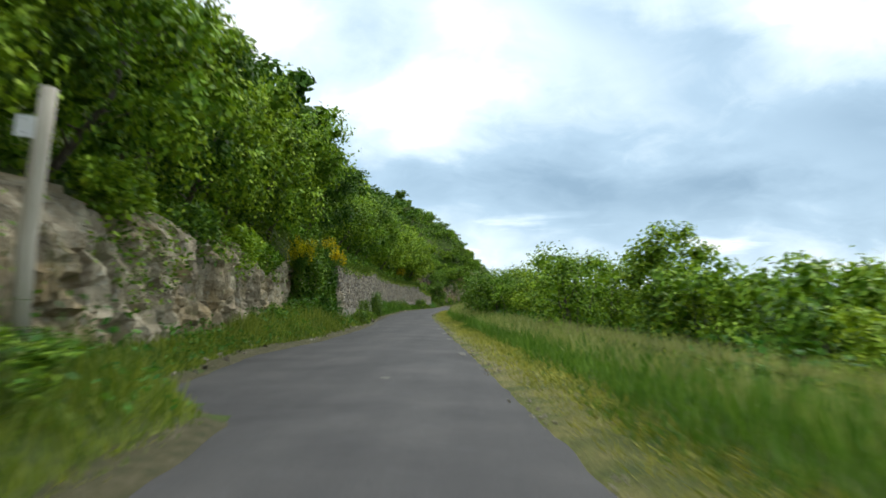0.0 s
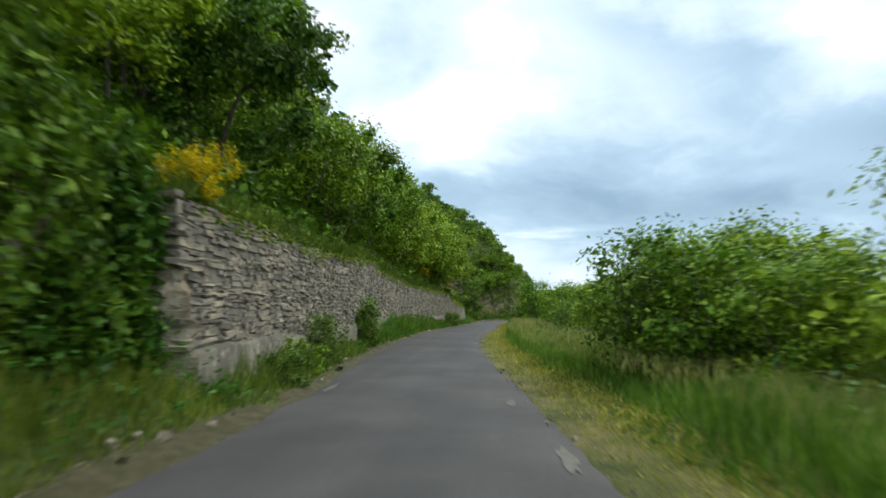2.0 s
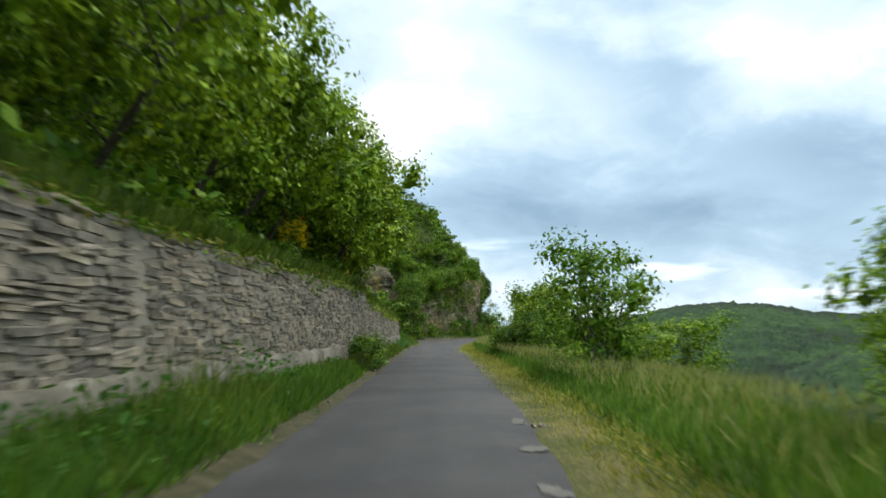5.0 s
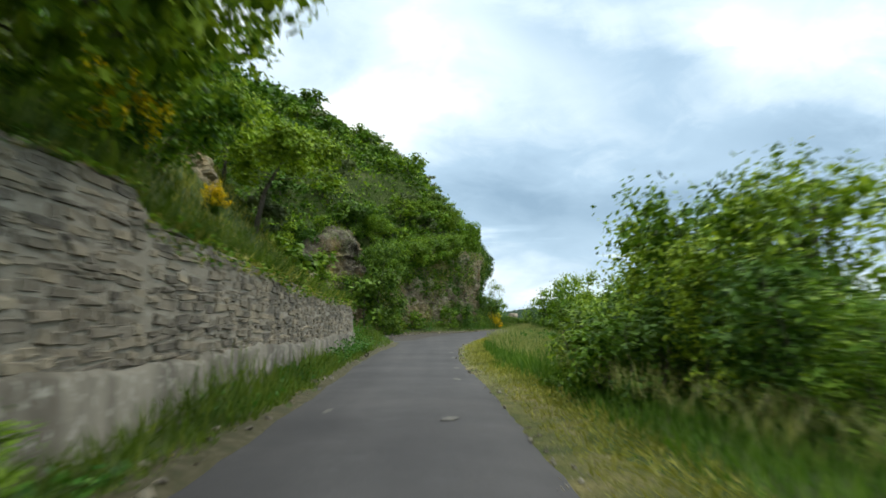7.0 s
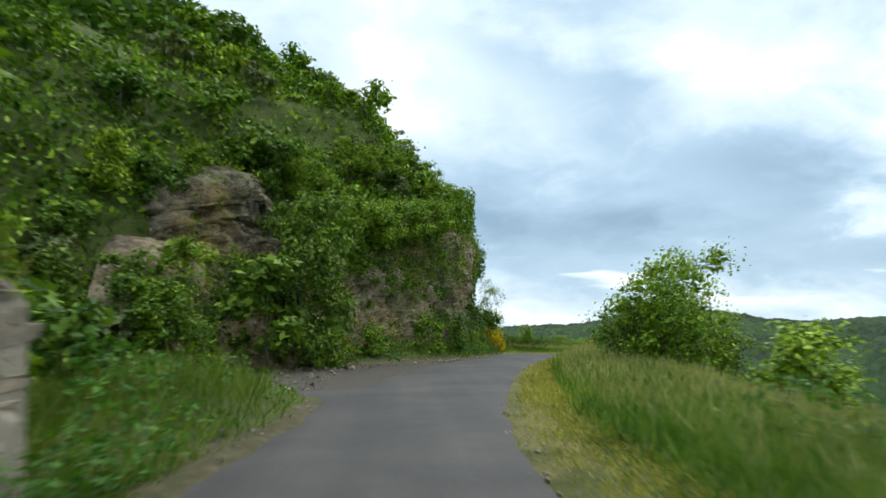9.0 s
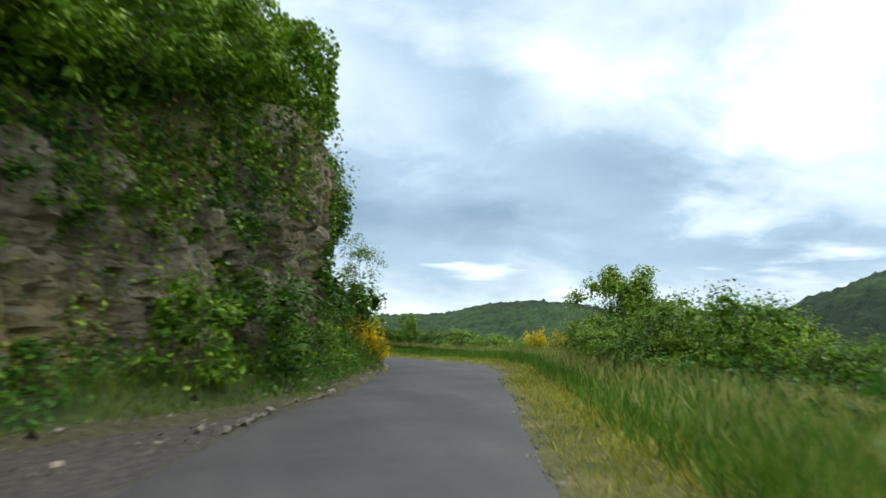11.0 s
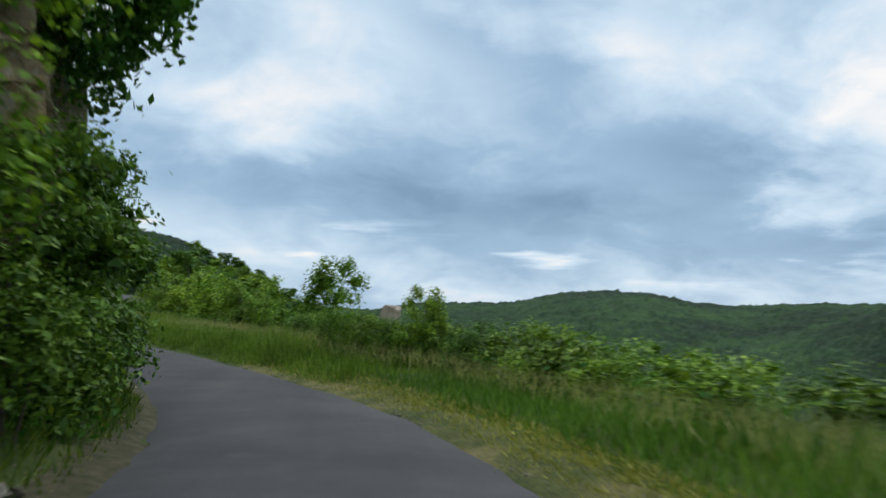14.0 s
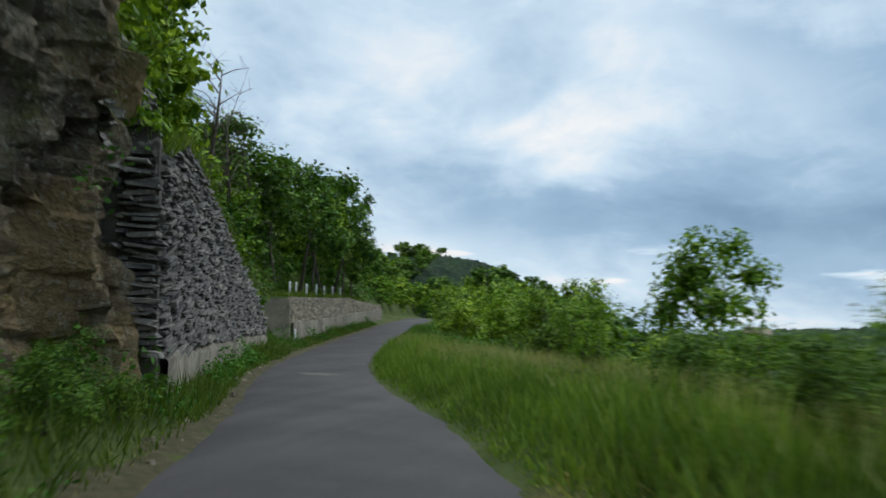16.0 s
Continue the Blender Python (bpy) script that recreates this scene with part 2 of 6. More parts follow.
STONE = stone_mat("grey_schist_stone", [(0.3, (0.122, 0.107, 0.086)), (0.5, (0.237, 0.208, 0.163)), (0.72, (0.396, 0.348, 0.265))], 1.6, False)
STONE_JOINED = stone_mat("grey_schist_rubble", [(0.3, (0.122, 0.107, 0.086)), (0.5, (0.237, 0.208, 0.163)), (0.72, (0.396, 0.348, 0.265))], 1.6, True)
SCHIST = stone_mat("dark_blue_schist_slabs", [(0.3, (0.06, 0.06, 0.062)), (0.5, (0.125, 0.122, 0.118)), (0.75, (0.26, 0.25, 0.22))], 1.8, False)
SCHIST_JOINED = stone_mat("dark_schist_rubble", [(0.3, (0.06, 0.06, 0.062)), (0.5, (0.125, 0.122, 0.118)), (0.75, (0.26, 0.25, 0.22))], 1.8, True)
MORTAR = stone_mat("weathered_lime_mortar", [(0.3, (0.137, 0.121, 0.090)), (0.5, (0.242, 0.215, 0.164)), (0.75, (0.322, 0.287, 0.224))], 1.1, bump=0.7)
DARK_JOINT = stone_mat("dark_earth_joints", [(0.3, (0.05, 0.046, 0.04)), (0.7, (0.12, 0.11, 0.095))], 1.2, bump=0.6)
RUBBLE = stone_mat("tan_grey_mortared_rubble", [(0.3, (0.094, 0.081, 0.062)), (0.5, (0.187, 0.161, 0.120)), (0.72, (0.309, 0.266, 0.196))], 1.9, True)
PLINTH = stone_mat("stained_cement_render", [(0.3, (0.094, 0.085, 0.064)), (0.5, (0.173, 0.156, 0.120)), (0.75, (0.247, 0.225, 0.176))], 0.9, bump=0.35, dist=0.02, streak=(1.2, 1.2, 0.12))
CLIFF = stone_mat("tan_grey_cliff_rock", [(0.26, (0.190, 0.146, 0.096)), (0.42, (0.398, 0.323, 0.221)), (0.6, (0.528, 0.444, 0.316)), (0.8, (0.616, 0.536, 0.408))], 0.8, bump=1.0, dist=0.10, streak=(1.6, 1.6, 0.25), cracks=2.2, ochre=True)
CLIFF_BROWN = stone_mat("brown_cliff_rock", [(0.28, (0.128, 0.093, 0.062)), (0.45, (0.314, 0.248, 0.168)), (0.62, (0.470, 0.385, 0.271)), (0.8, (0.570, 0.483, 0.370))], 0.6, bump=1.0, dist=0.16, streak=(1.4, 1.4, 0.22), cracks=2.0, ochre=True)

CLIFF_DARK = stone_mat("dark_brown_fissured_rock", [(0.28, (0.041, 0.034, 0.025)), (0.45, (0.135, 0.111, 0.079)), (0.62, (0.277, 0.232, 0.165)), (0.8, (0.405, 0.352, 0.262))], 1.1, bump=1.0, dist=0.2, streak=(2.2, 2.2, 0.3), cracks=2.8, ochre=True)


def asphalt_mat():
    a = Mat("old_grey_asphalt")
    big = a.ramp(a.noise(0.5, 4.0), [(0.3, (0.034, 0.033, 0.034)), (0.5, (0.048, 0.047, 0.047)), (0.75, (0.068, 0.065, 0.063))])
    grit = a.ramp(a.noise(55, 3.0, 0.7), [(0.35, (0.62, 0.62, 0.62)), (0.65, (1.3, 1.29, 1.27))])
    col = a.mix(big, grit, 0.8, "MULTIPLY")
    seam = a.ramp(a.noise(2.4, 6.0, 0.7), [(0.56, (0.0, 0.0, 0.0)), (0.72, (1.0, 1.0, 1.0))])
    col = a.mix(col, (0.07, 0.07, 0.072), a.mix((0, 0, 0), seam, 0.5))
    track = a.ramp(a.noise(1.3, 3.0, 0.5, (1.0, 0.035, 1.0)), [(0.35, (0.78, 0.78, 0.79)), (0.65, (1.12, 1.11, 1.1))])
    col = a.mix(col, track, 0.8, "MULTIPLY")
    a.base(col, 0.82)
    a.bump(a.noise(70, 4.0, 0.7), 0.5, 0.006)
    return a.m


def soil_mat():
    a = Mat("grassy_soil")
    col = a.ramp(a.noise(0.5, 6.0, 0.65), [(0.3, (0.032, 0.052, 0.010)), (0.5, (0.056, 0.084, 0.015)), (0.68, (0.084, 0.101, 0.027)), (0.85, (0.105, 0.095, 0.042))])
    col = a.mix(col, a.ramp(a.noise(9, 4.0, 0.7), [(0.3, (0.55, 0.55, 0.55)), (0.7, (1.3, 1.3, 1.3))]), 0.8, "MULTIPLY")
    a.base(col, 0.95)
    a.bump(a.noise(6, 6.0, 0.7), 0.8, 0.15)
    return a.m


def wood_far_mat():
    a = Mat("distant_woodland")
    col = a.ramp(a.noise(0.05, 6.0, 0.7), [(0.3, (0.007, 0.024, 0.010)), (0.5, (0.014, 0.042, 0.013)), (0.7, (0.032, 0.072, 0.018))])
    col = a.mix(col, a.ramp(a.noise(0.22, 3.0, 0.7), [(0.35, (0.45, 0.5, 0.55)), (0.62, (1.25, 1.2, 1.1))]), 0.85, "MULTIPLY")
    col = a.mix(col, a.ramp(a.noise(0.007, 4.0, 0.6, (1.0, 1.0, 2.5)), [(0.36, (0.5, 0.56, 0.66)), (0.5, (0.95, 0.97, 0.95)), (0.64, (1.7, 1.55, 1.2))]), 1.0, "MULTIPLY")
    a.base(col, 1.0)
    a.bump(a.noise(0.25, 5.0, 0.7), 0.9, 3.0)
    return a.m


def plain_mat(name, stops, scale=6.0, rough=0.8, bump=0.3, dist=0.01, stretch=None):
    a = Mat(name)
    a.base(a.ramp(a.noise(scale, 5.0, 0.65, stretch), stops), rough)
    a.bump(a.noise(scale * 4, 5.0, 0.7, stretch), bump, dist)
    return a.m




def turf_mat():
    a = Mat("dry_mown_turf")
    col = a.ramp(a.noise(1.1, 5.0, 0.6), [(0.3, (0.050, 0.076, 0.016)), (0.46, (0.108, 0.119, 0.029)), (0.6, (0.187, 0.169, 0.058)), (0.8, (0.266, 0.223, 0.101))])
    straw = a.ramp(a.noise(30, 4.0, 0.75, (1.0, 0.35, 1.0)), [(0.32, (0.30, 0.30, 0.28)), (0.5, (0.9, 0.9, 0.9)), (0.68, (1.45, 1.4, 1.3))])
    a.base(a.mix(col, straw, 0.9, "MULTIPLY"), 0.95)
    a.bump(a.noise(24, 5.0, 0.75), 1.0, 0.06)
    return a.m


DRY_VERGE = turf_mat()
MOSSY_EDGE = plain_mat("mossy_crumbled_edge", [(0.3, (0.030, 0.039, 0.013)), (0.5, (0.066, 0.059, 0.027)), (0.75, (0.126, 0.111, 0.069))], 6.0, 0.95, 1.0, 0.04)
ASPHALT, SOIL, FAR_WOOD = asphalt_mat(), soil_mat(), wood_far_mat()
DIRT = plain_mat("dark_gritty_dirt", [(0.3, (0.028, 0.026, 0.021)), (0.5, (0.053, 0.046, 0.038)), (0.66, (0.079, 0.071, 0.058)), (0.8, (0.126, 0.115, 0.098))], 9.0, 0.95, 0.8, 0.02)
PALE_PATCH = plain_mat("pale_worn_asphalt", [(0.3, (0.078, 0.076, 0.068)), (0.7, (0.150, 0.142, 0.120))], 12.0, 0.9, 0.6, 0.01)
BARK = plain_mat("grey_brown_bark", [(0.3, (0.05, 0.042, 0.034)), (0.6, (0.12, 0.10, 0.08)), (0.8, (0.20, 0.18, 0.15))], 9.0, 0.95, 1.0, 0.03, (1, 1, 0.25))
POST_WOOD = plain_mat("weathered_pale_post_wood", [(0.3, (0.30, 0.26, 0.20)), (0.6, (0.46, 0.41, 0.33)), (0.85, (0.56, 0.52, 0.44))], 8.0, 0.85, 0.6, 0.01, (3, 3, 0.15))
WHITE_METAL = plain_mat("white_painted_plate", [(0.3, (0.68, 0.68, 0.68)), (0.8, (0.82, 0.82, 0.82))], 5.0, 0.45, 0.1, 0.003)
FENCE_WHITE = plain_mat("white_fence_paint", [(0.3, (0.60, 0.60, 0.60)), (0.8, (0.80, 0.80, 0.80))], 5.0, 0.5, 0.1, 0.003)
TOWER_STONE = stone_mat("ruined_tower_stone", [(0.3, (0.20, 0.15, 0.12)), (0.55, (0.34, 0.27, 0.21)), (0.8, (0.45, 0.38, 0.30))], 0.8)

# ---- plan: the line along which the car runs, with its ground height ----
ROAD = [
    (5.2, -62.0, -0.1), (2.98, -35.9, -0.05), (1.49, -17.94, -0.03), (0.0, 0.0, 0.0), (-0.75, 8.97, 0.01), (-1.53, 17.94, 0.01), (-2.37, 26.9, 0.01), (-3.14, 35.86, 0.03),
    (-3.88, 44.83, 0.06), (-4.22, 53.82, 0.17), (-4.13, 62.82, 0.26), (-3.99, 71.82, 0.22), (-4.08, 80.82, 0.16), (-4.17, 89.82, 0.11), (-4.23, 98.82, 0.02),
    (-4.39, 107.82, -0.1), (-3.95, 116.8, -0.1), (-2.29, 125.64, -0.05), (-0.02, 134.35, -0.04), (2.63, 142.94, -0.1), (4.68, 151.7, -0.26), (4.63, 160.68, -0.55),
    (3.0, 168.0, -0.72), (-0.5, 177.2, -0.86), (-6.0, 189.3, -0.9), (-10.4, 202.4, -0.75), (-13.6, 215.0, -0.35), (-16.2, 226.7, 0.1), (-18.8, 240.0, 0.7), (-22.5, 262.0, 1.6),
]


def spline(nodes, step):
    """A smooth line through the nodes, at even steps."""
    pts = [Vector(p) for p in nodes]
    fine = []
    for i in range(len(pts) - 1):
        a, b = pts[i], pts[i + 1]
        m0 = (b - pts[i - 1]) * 0.5 if i else b - a
        m1 = (pts[i + 2] - a) * 0.5 if i + 2 < len(pts) else b - a
        for k in range(24):
            u = k / 24
            fine.append(a * (2 * u**3 - 3 * u * u + 1) + m0 * (u**3 - 2 * u * u + u) + b * (3 * u * u - 2 * u**3) + m1 * (u**3 - u * u))
    fine.append(pts[-1])
    fine = np.array(fine)
    run = np.r_[0, np.cumsum(np.hypot(*np.diff(fine[:, :2], axis=0).T))]
    s = np.arange(0, run[-1], step)
    return np.stack([np.interp(s, run, fine[:, k]) for k in range(3)], 1), s


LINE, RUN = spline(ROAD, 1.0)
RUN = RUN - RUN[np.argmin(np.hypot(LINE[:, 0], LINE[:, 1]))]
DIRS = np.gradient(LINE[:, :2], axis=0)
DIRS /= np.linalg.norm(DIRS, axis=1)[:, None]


def at(s, o, h=0.0):
    """World points for run s, offset o (right positive) and height h over the road; takes arrays."""
    s, o, h = np.broadcast_arrays(np.asarray(s, float), np.asarray(o, float), np.asarray(h, float))
    x, y, z = (np.interp(s, RUN, LINE[:, k]) for k in range(3))
    dx, dy = np.interp(s, RUN, DIRS[:, 0]), np.interp(s, RUN, DIRS[:, 1])
    n = np.hypot(dx, dy)
    return np.stack([x + o * dy / n, y - o * dx / n, z + h], -1)


def plan_of(x, y):
    """Run and offset of world points, by the nearest place on the line (carried on straight past its ends)."""
    p = np.stack([np.ravel(x), np.ravel(y)], 1)
    lo, hi = LINE[0, :2] - DIRS[0] * 4000, LINE[-1, :2] + DIRS[-1] * 4000
    nodes = np.vstack([lo, LINE[::2, :2], hi])
    runs = np.r_[RUN[0] - 4000, RUN[::2], RUN[-1] + 4000]
    best = np.full(len(p), 1e18)
    s, o = np.zeros(len(p)), np.zeros(len(p))
    for i in range(len(nodes) - 1):
        a, d = nodes[i], nodes[i + 1] - nodes[i]
        ln = np.hypot(*d)
        u = np.clip(((p - a) @ d) / ln**2, 0, 1)
        q = p - a - u[:, None] * d
        dd = (q**2).sum(1)
        k = dd < best
        best[k] = dd[k]
        s[k] = runs[i] + u[k] * (runs[i + 1] - runs[i])
        o[k] = np.sign(q[k, 0] * d[1] - q[k, 1] * d[0]) * np.sqrt(dd[k])
    return s, o


def tab(pairs):
    xs, ys = zip(*pairs)
    return lambda s: np.interp(s, xs, ys)


# foot of the wall or cliff on the uphill side, height of its top, and the slope of the hill above
FACE = tab([(-40, 5.6), (5, 5.5), (33, 5.3), (34.6, 4.4), (35.5, 3.4), (50, 3.05), (50.4, 3.35), (55, 3.2), (58, 3.5), (64, 3.8), (70, 3.7), (85, 3.1), (95, 2.95), (107, 2.9), (112.5, 2.7),
            (117, 4.5), (123, 7.2), (128, 7.6), (133, 6.3), (137, 5.4), (140, 4.8), (145, 3.9), (150, 4.4), (155, 4.35), (160, 4.1), (164.3, 3.6), (167.4, 3.5), (168.8, 5.2), (172, 5.5), (177, 4.6), (179.9, 3.85), (180.4, 2.95), (184, 3.05), (196, 3.2), (201.6, 3.3), (203.4, 4.4), (206.5, 4.2), (208.2, 3.3), (262, 3.4)])
TOP = tab([(-40, 2.6), (5, 2.9), (20, 3.0), (33, 3.0), (36, 2.85), (50, 2.9), (50.4, 3.1), (56, 3.1), (60, 2.85), (70, 2.6), (80, 2.65), (92, 2.8), (92.2, 2.45), (100, 2.2), (112, 1.95), (113.5, 1.0), (119, 0.7), (125, 1.2),
           (128, 3.6), (133, 4.2), (140, 5.2), (147, 7.0), (155, 7.8), (160, 8.8), (164.3, 8.8), (168, 8.6), (172, 9.4), (175, 9.0), (177.5, 8.0), (179.3, 6.8), (180.55, 5.7), (180.75, 4.1), (181.6, 4.2), (184, 5.0), (187, 5.0), (191, 4.7), (196, 3.5), (199, 2.6), (201.6, 1.6), (203.5, 1.0), (207, 1.4), (208.4, 2.65), (230, 2.65), (247, 1.8), (262, 1.8)])
# edges of the asphalt
EDGE_LEFT = tab([(-62, 2.1), (8.5, 2.1), (10, 3.0), (12, 4.0), (19, 4.1), (25, 3.1), (31, 2.6), (38, 2.2), (70, 2.2), (90, 2.0), (118, 1.9), (121, 2.4), (124, 5.0), (130, 6.2), (134, 5.2), (138, 3.2), (141, 2.35), (150, 2.0), (165, 2.0), (172, 2.1), (190, 2.1), (262, 2.0)])
EDGE_RIGHT = tab([(-62, 1.5), (40, 1.45), (52, 1.1), (62, 0.95), (75, 1.2), (92, 1.3), (113, 1.4), (122, 1.25), (132, 1.0), (146, 1.05), (152, 1.5), (157, 1.85), (163, 1.75), (170, 1.45), (190, 1.3), (262, 1.4)])
STEEP = tab([(-40, 0.95), (88, 0.95), (96, 1.25), (111, 1.25), (118, 0.85), (127, 1.2), (134, 1.6), (158, 1.6), (170, 1.4), (181, 1.7), (189, 2.0), (202, 1.9), (212, 1.1), (262, 0.9)])
SLOPE = tab([(-40, 0.8), (90, 0.8), (110, 0.6), (130, 0.52), (165, 0.52), (185, 0.7), (205, 0.65), (262, 0.6)])


# where the asphalt ends beside the dirt of the lay-by
ASPHALT_LEFT = lambda s: np.minimum(EDGE_LEFT(s), np.interp(s, [60, 118, 124, 130, 148, 152, 160], [9, 9, 2.4, 2.62, 2.55, 9, 9]))
# how far cliffs lean back at their tops
BACK = tab([(-40, 0.2), (36, 0.2), (112, 0), (125, 1.8), (136, 1.7), (142, 0.9), (146, 0.15), (165, 0.1), (167, 0.4), (180, 0.5), (180.7, 0.2), (262, 0)])


def ground_height(s, o):
    """Height of the ground over the road's level, for arrays of run and offset."""
    f, t, st, sl = FACE(s), TOP(s), STEEP(s), SLOPE(s)
    left = -o
    f = f + BACK(s)
    rocky = (s < 35.6) | ((s > 125.5) & (s < 180.7))
    up = np.clip((left - f - 0.75 - 0.6 * rocky) / 0.6, 0, 1)
    past = np.maximum(left - f - 1.0, 0)
    hill = t - 0.25 + np.minimum(past, 4.5) * st + np.clip(past - 4.5, 0, 45) * sl + np.clip(past - 49.5, 0, 300) * 0.3
    foot = np.clip((left - EDGE_LEFT(s) - 0.1) / 1.2, 0, 1) * 0.22 * np.clip((FACE(s) - 2.4) / 1.0, 0.3, 1.5)
    h_left = foot * (1 - up) + hill * up
    h_right = np.interp(o, [1.3, 1.9, 2.8, 4.6, 6.5, 12, 60, 220, 500], [-0.06, -0.02, 0.08, 0.05, -0.35, -2.8, -28, -88, -95]) + np.interp(s, [166, 178], [0, 0.4]) * np.interp(o, [1.5, 2.8, 6, 14], [0, 1, 1, 0])
    return np.where(o > 0, h_right, h_left) + np.where((o > -EDGE_LEFT(s) - 0.15) & (o < EDGE_RIGHT(s) + 0.15), -0.10, 0.0)


def rooting(s, o):
    """Height at which plants root: the ground, or the earth on the walls' tops."""
    h = ground_height(s, o)
    behind = -o - FACE(s)
    walled = ((s > 35.6) & (s < 112.4)) | ((s > 180.8) & (s < 201.6)) | ((s > 208.4) & (s < 250))
    cliff = (s < 35.6) | ((s > 125.5) & (s < 180.7))
    edge = behind - BACK(s)
    h = np.where(cliff & (edge > -0.15) & (edge < 2.0), np.maximum(h, TOP(s) - 0.2), h)
    return np.where(walled & (behind > 0.12) & (behind < 2.2), np.maximum(h, TOP(s)), h)


# ---- building helpers ----


def mesh_of(name, verts, faces, mats, smooth=False, index=None):
    me = bpy.data.meshes.new(name)
    me.from_pydata([tuple(v) for v in np.asarray(verts, float)] if not isinstance(verts, list) else verts, [], faces if isinstance(faces, list) else faces.tolist())
    for m in mats if isinstance(mats, (list, tuple)) else (mats,):
        me.materials.append(m)
    if index is not None:
        me.polygons.foreach_set("material_index", np.asarray(index, np.int32))
    if smooth:
        me.polygons.foreach_set("use_smooth", np.ones(len(me.polygons), bool))
    me.update()
    return me


def quads(centre, a, b, name, mat, tip=None):
    """Many separate four-cornered leaves: centre, half-length a and half-width b, as arrays of vectors."""
    n = len(centre)
    v = np.stack([centre - a, centre + b - 0.1 * a, centre + a, centre - b - 0.1 * a], 1).reshape(-1, 3)
    me = bpy.data.meshes.new(name)
    me.vertices.add(4 * n)
    me.vertices.foreach_set("co", v.astype(np.float32).ravel())
    me.loops.add(4 * n)
    me.loops.foreach_set("vertex_index", np.arange(4 * n, dtype=np.int32))
    me.polygons.add(n)
    me.polygons.foreach_set("loop_start", np.arange(0, 4 * n, 4, dtype=np.int32))
    me.materials.append(mat)
    me.update(calc_edges=True)
    return me


def unit(v):
    return v / np.maximum(np.linalg.norm(v, axis=-1, keepdims=True), 1e-9)


def leaf_cloud(rng, pos, size, name, mat, flat=0.5, narrow=0.55):
    """Leaves at pos, mostly facing up, each of its own size and turn."""
    n = len(pos)
    nor = unit(rng.normal(size=(n, 3)) + np.array([0, 0, 1.0 + flat]))
    a = unit(np.cross(nor, rng.normal(size=(n, 3))))
    b = np.cross(nor, a)
    k = (size * rng.uniform(0.6, 1.35, n))[:, None]
    return quads(pos, a * k, b * k * narrow, name, mat)


def part(name, me, parent, label=""):
    ob = new(name, me)
    ob.parent = parent
    return tagged(ob, label=label)


def tube(nodes, radii, sides=7):
    """A tapered round limb through the nodes; returns vertices and faces."""
    nodes = [Vector(p) for p in nodes]
    verts, faces = [], []
    for i, p in enumerate(nodes):
        d = (nodes[min(i + 1, len(nodes) - 1)] - nodes[max(i - 1, 0)]).normalized()
        x = d.orthogonal().normalized()
        y = d.cross(x)
        for k in range(sides):
            w = 2 * math.pi * k / sides
            verts.append(tuple(p + (x * math.cos(w) + y * math.sin(w)) * radii[i]))
    for i in range(len(nodes) - 1):
        for k in range(sides):
            a, b = i * sides + k, i * sides + (k + 1) % sides
            faces.append([a, b, b + sides, a + sides])
    faces.append(list(range(sides))[::-1])
    faces.append(list(range((len(nodes) - 1) * sides, len(nodes) * sides)))
    return verts, faces


def join(pieces):
    verts, faces = [], []
    for v, f in pieces:
        n = len(verts)
        verts += v
        faces += [[i + n for i in q] for q in f]
    return verts, faces


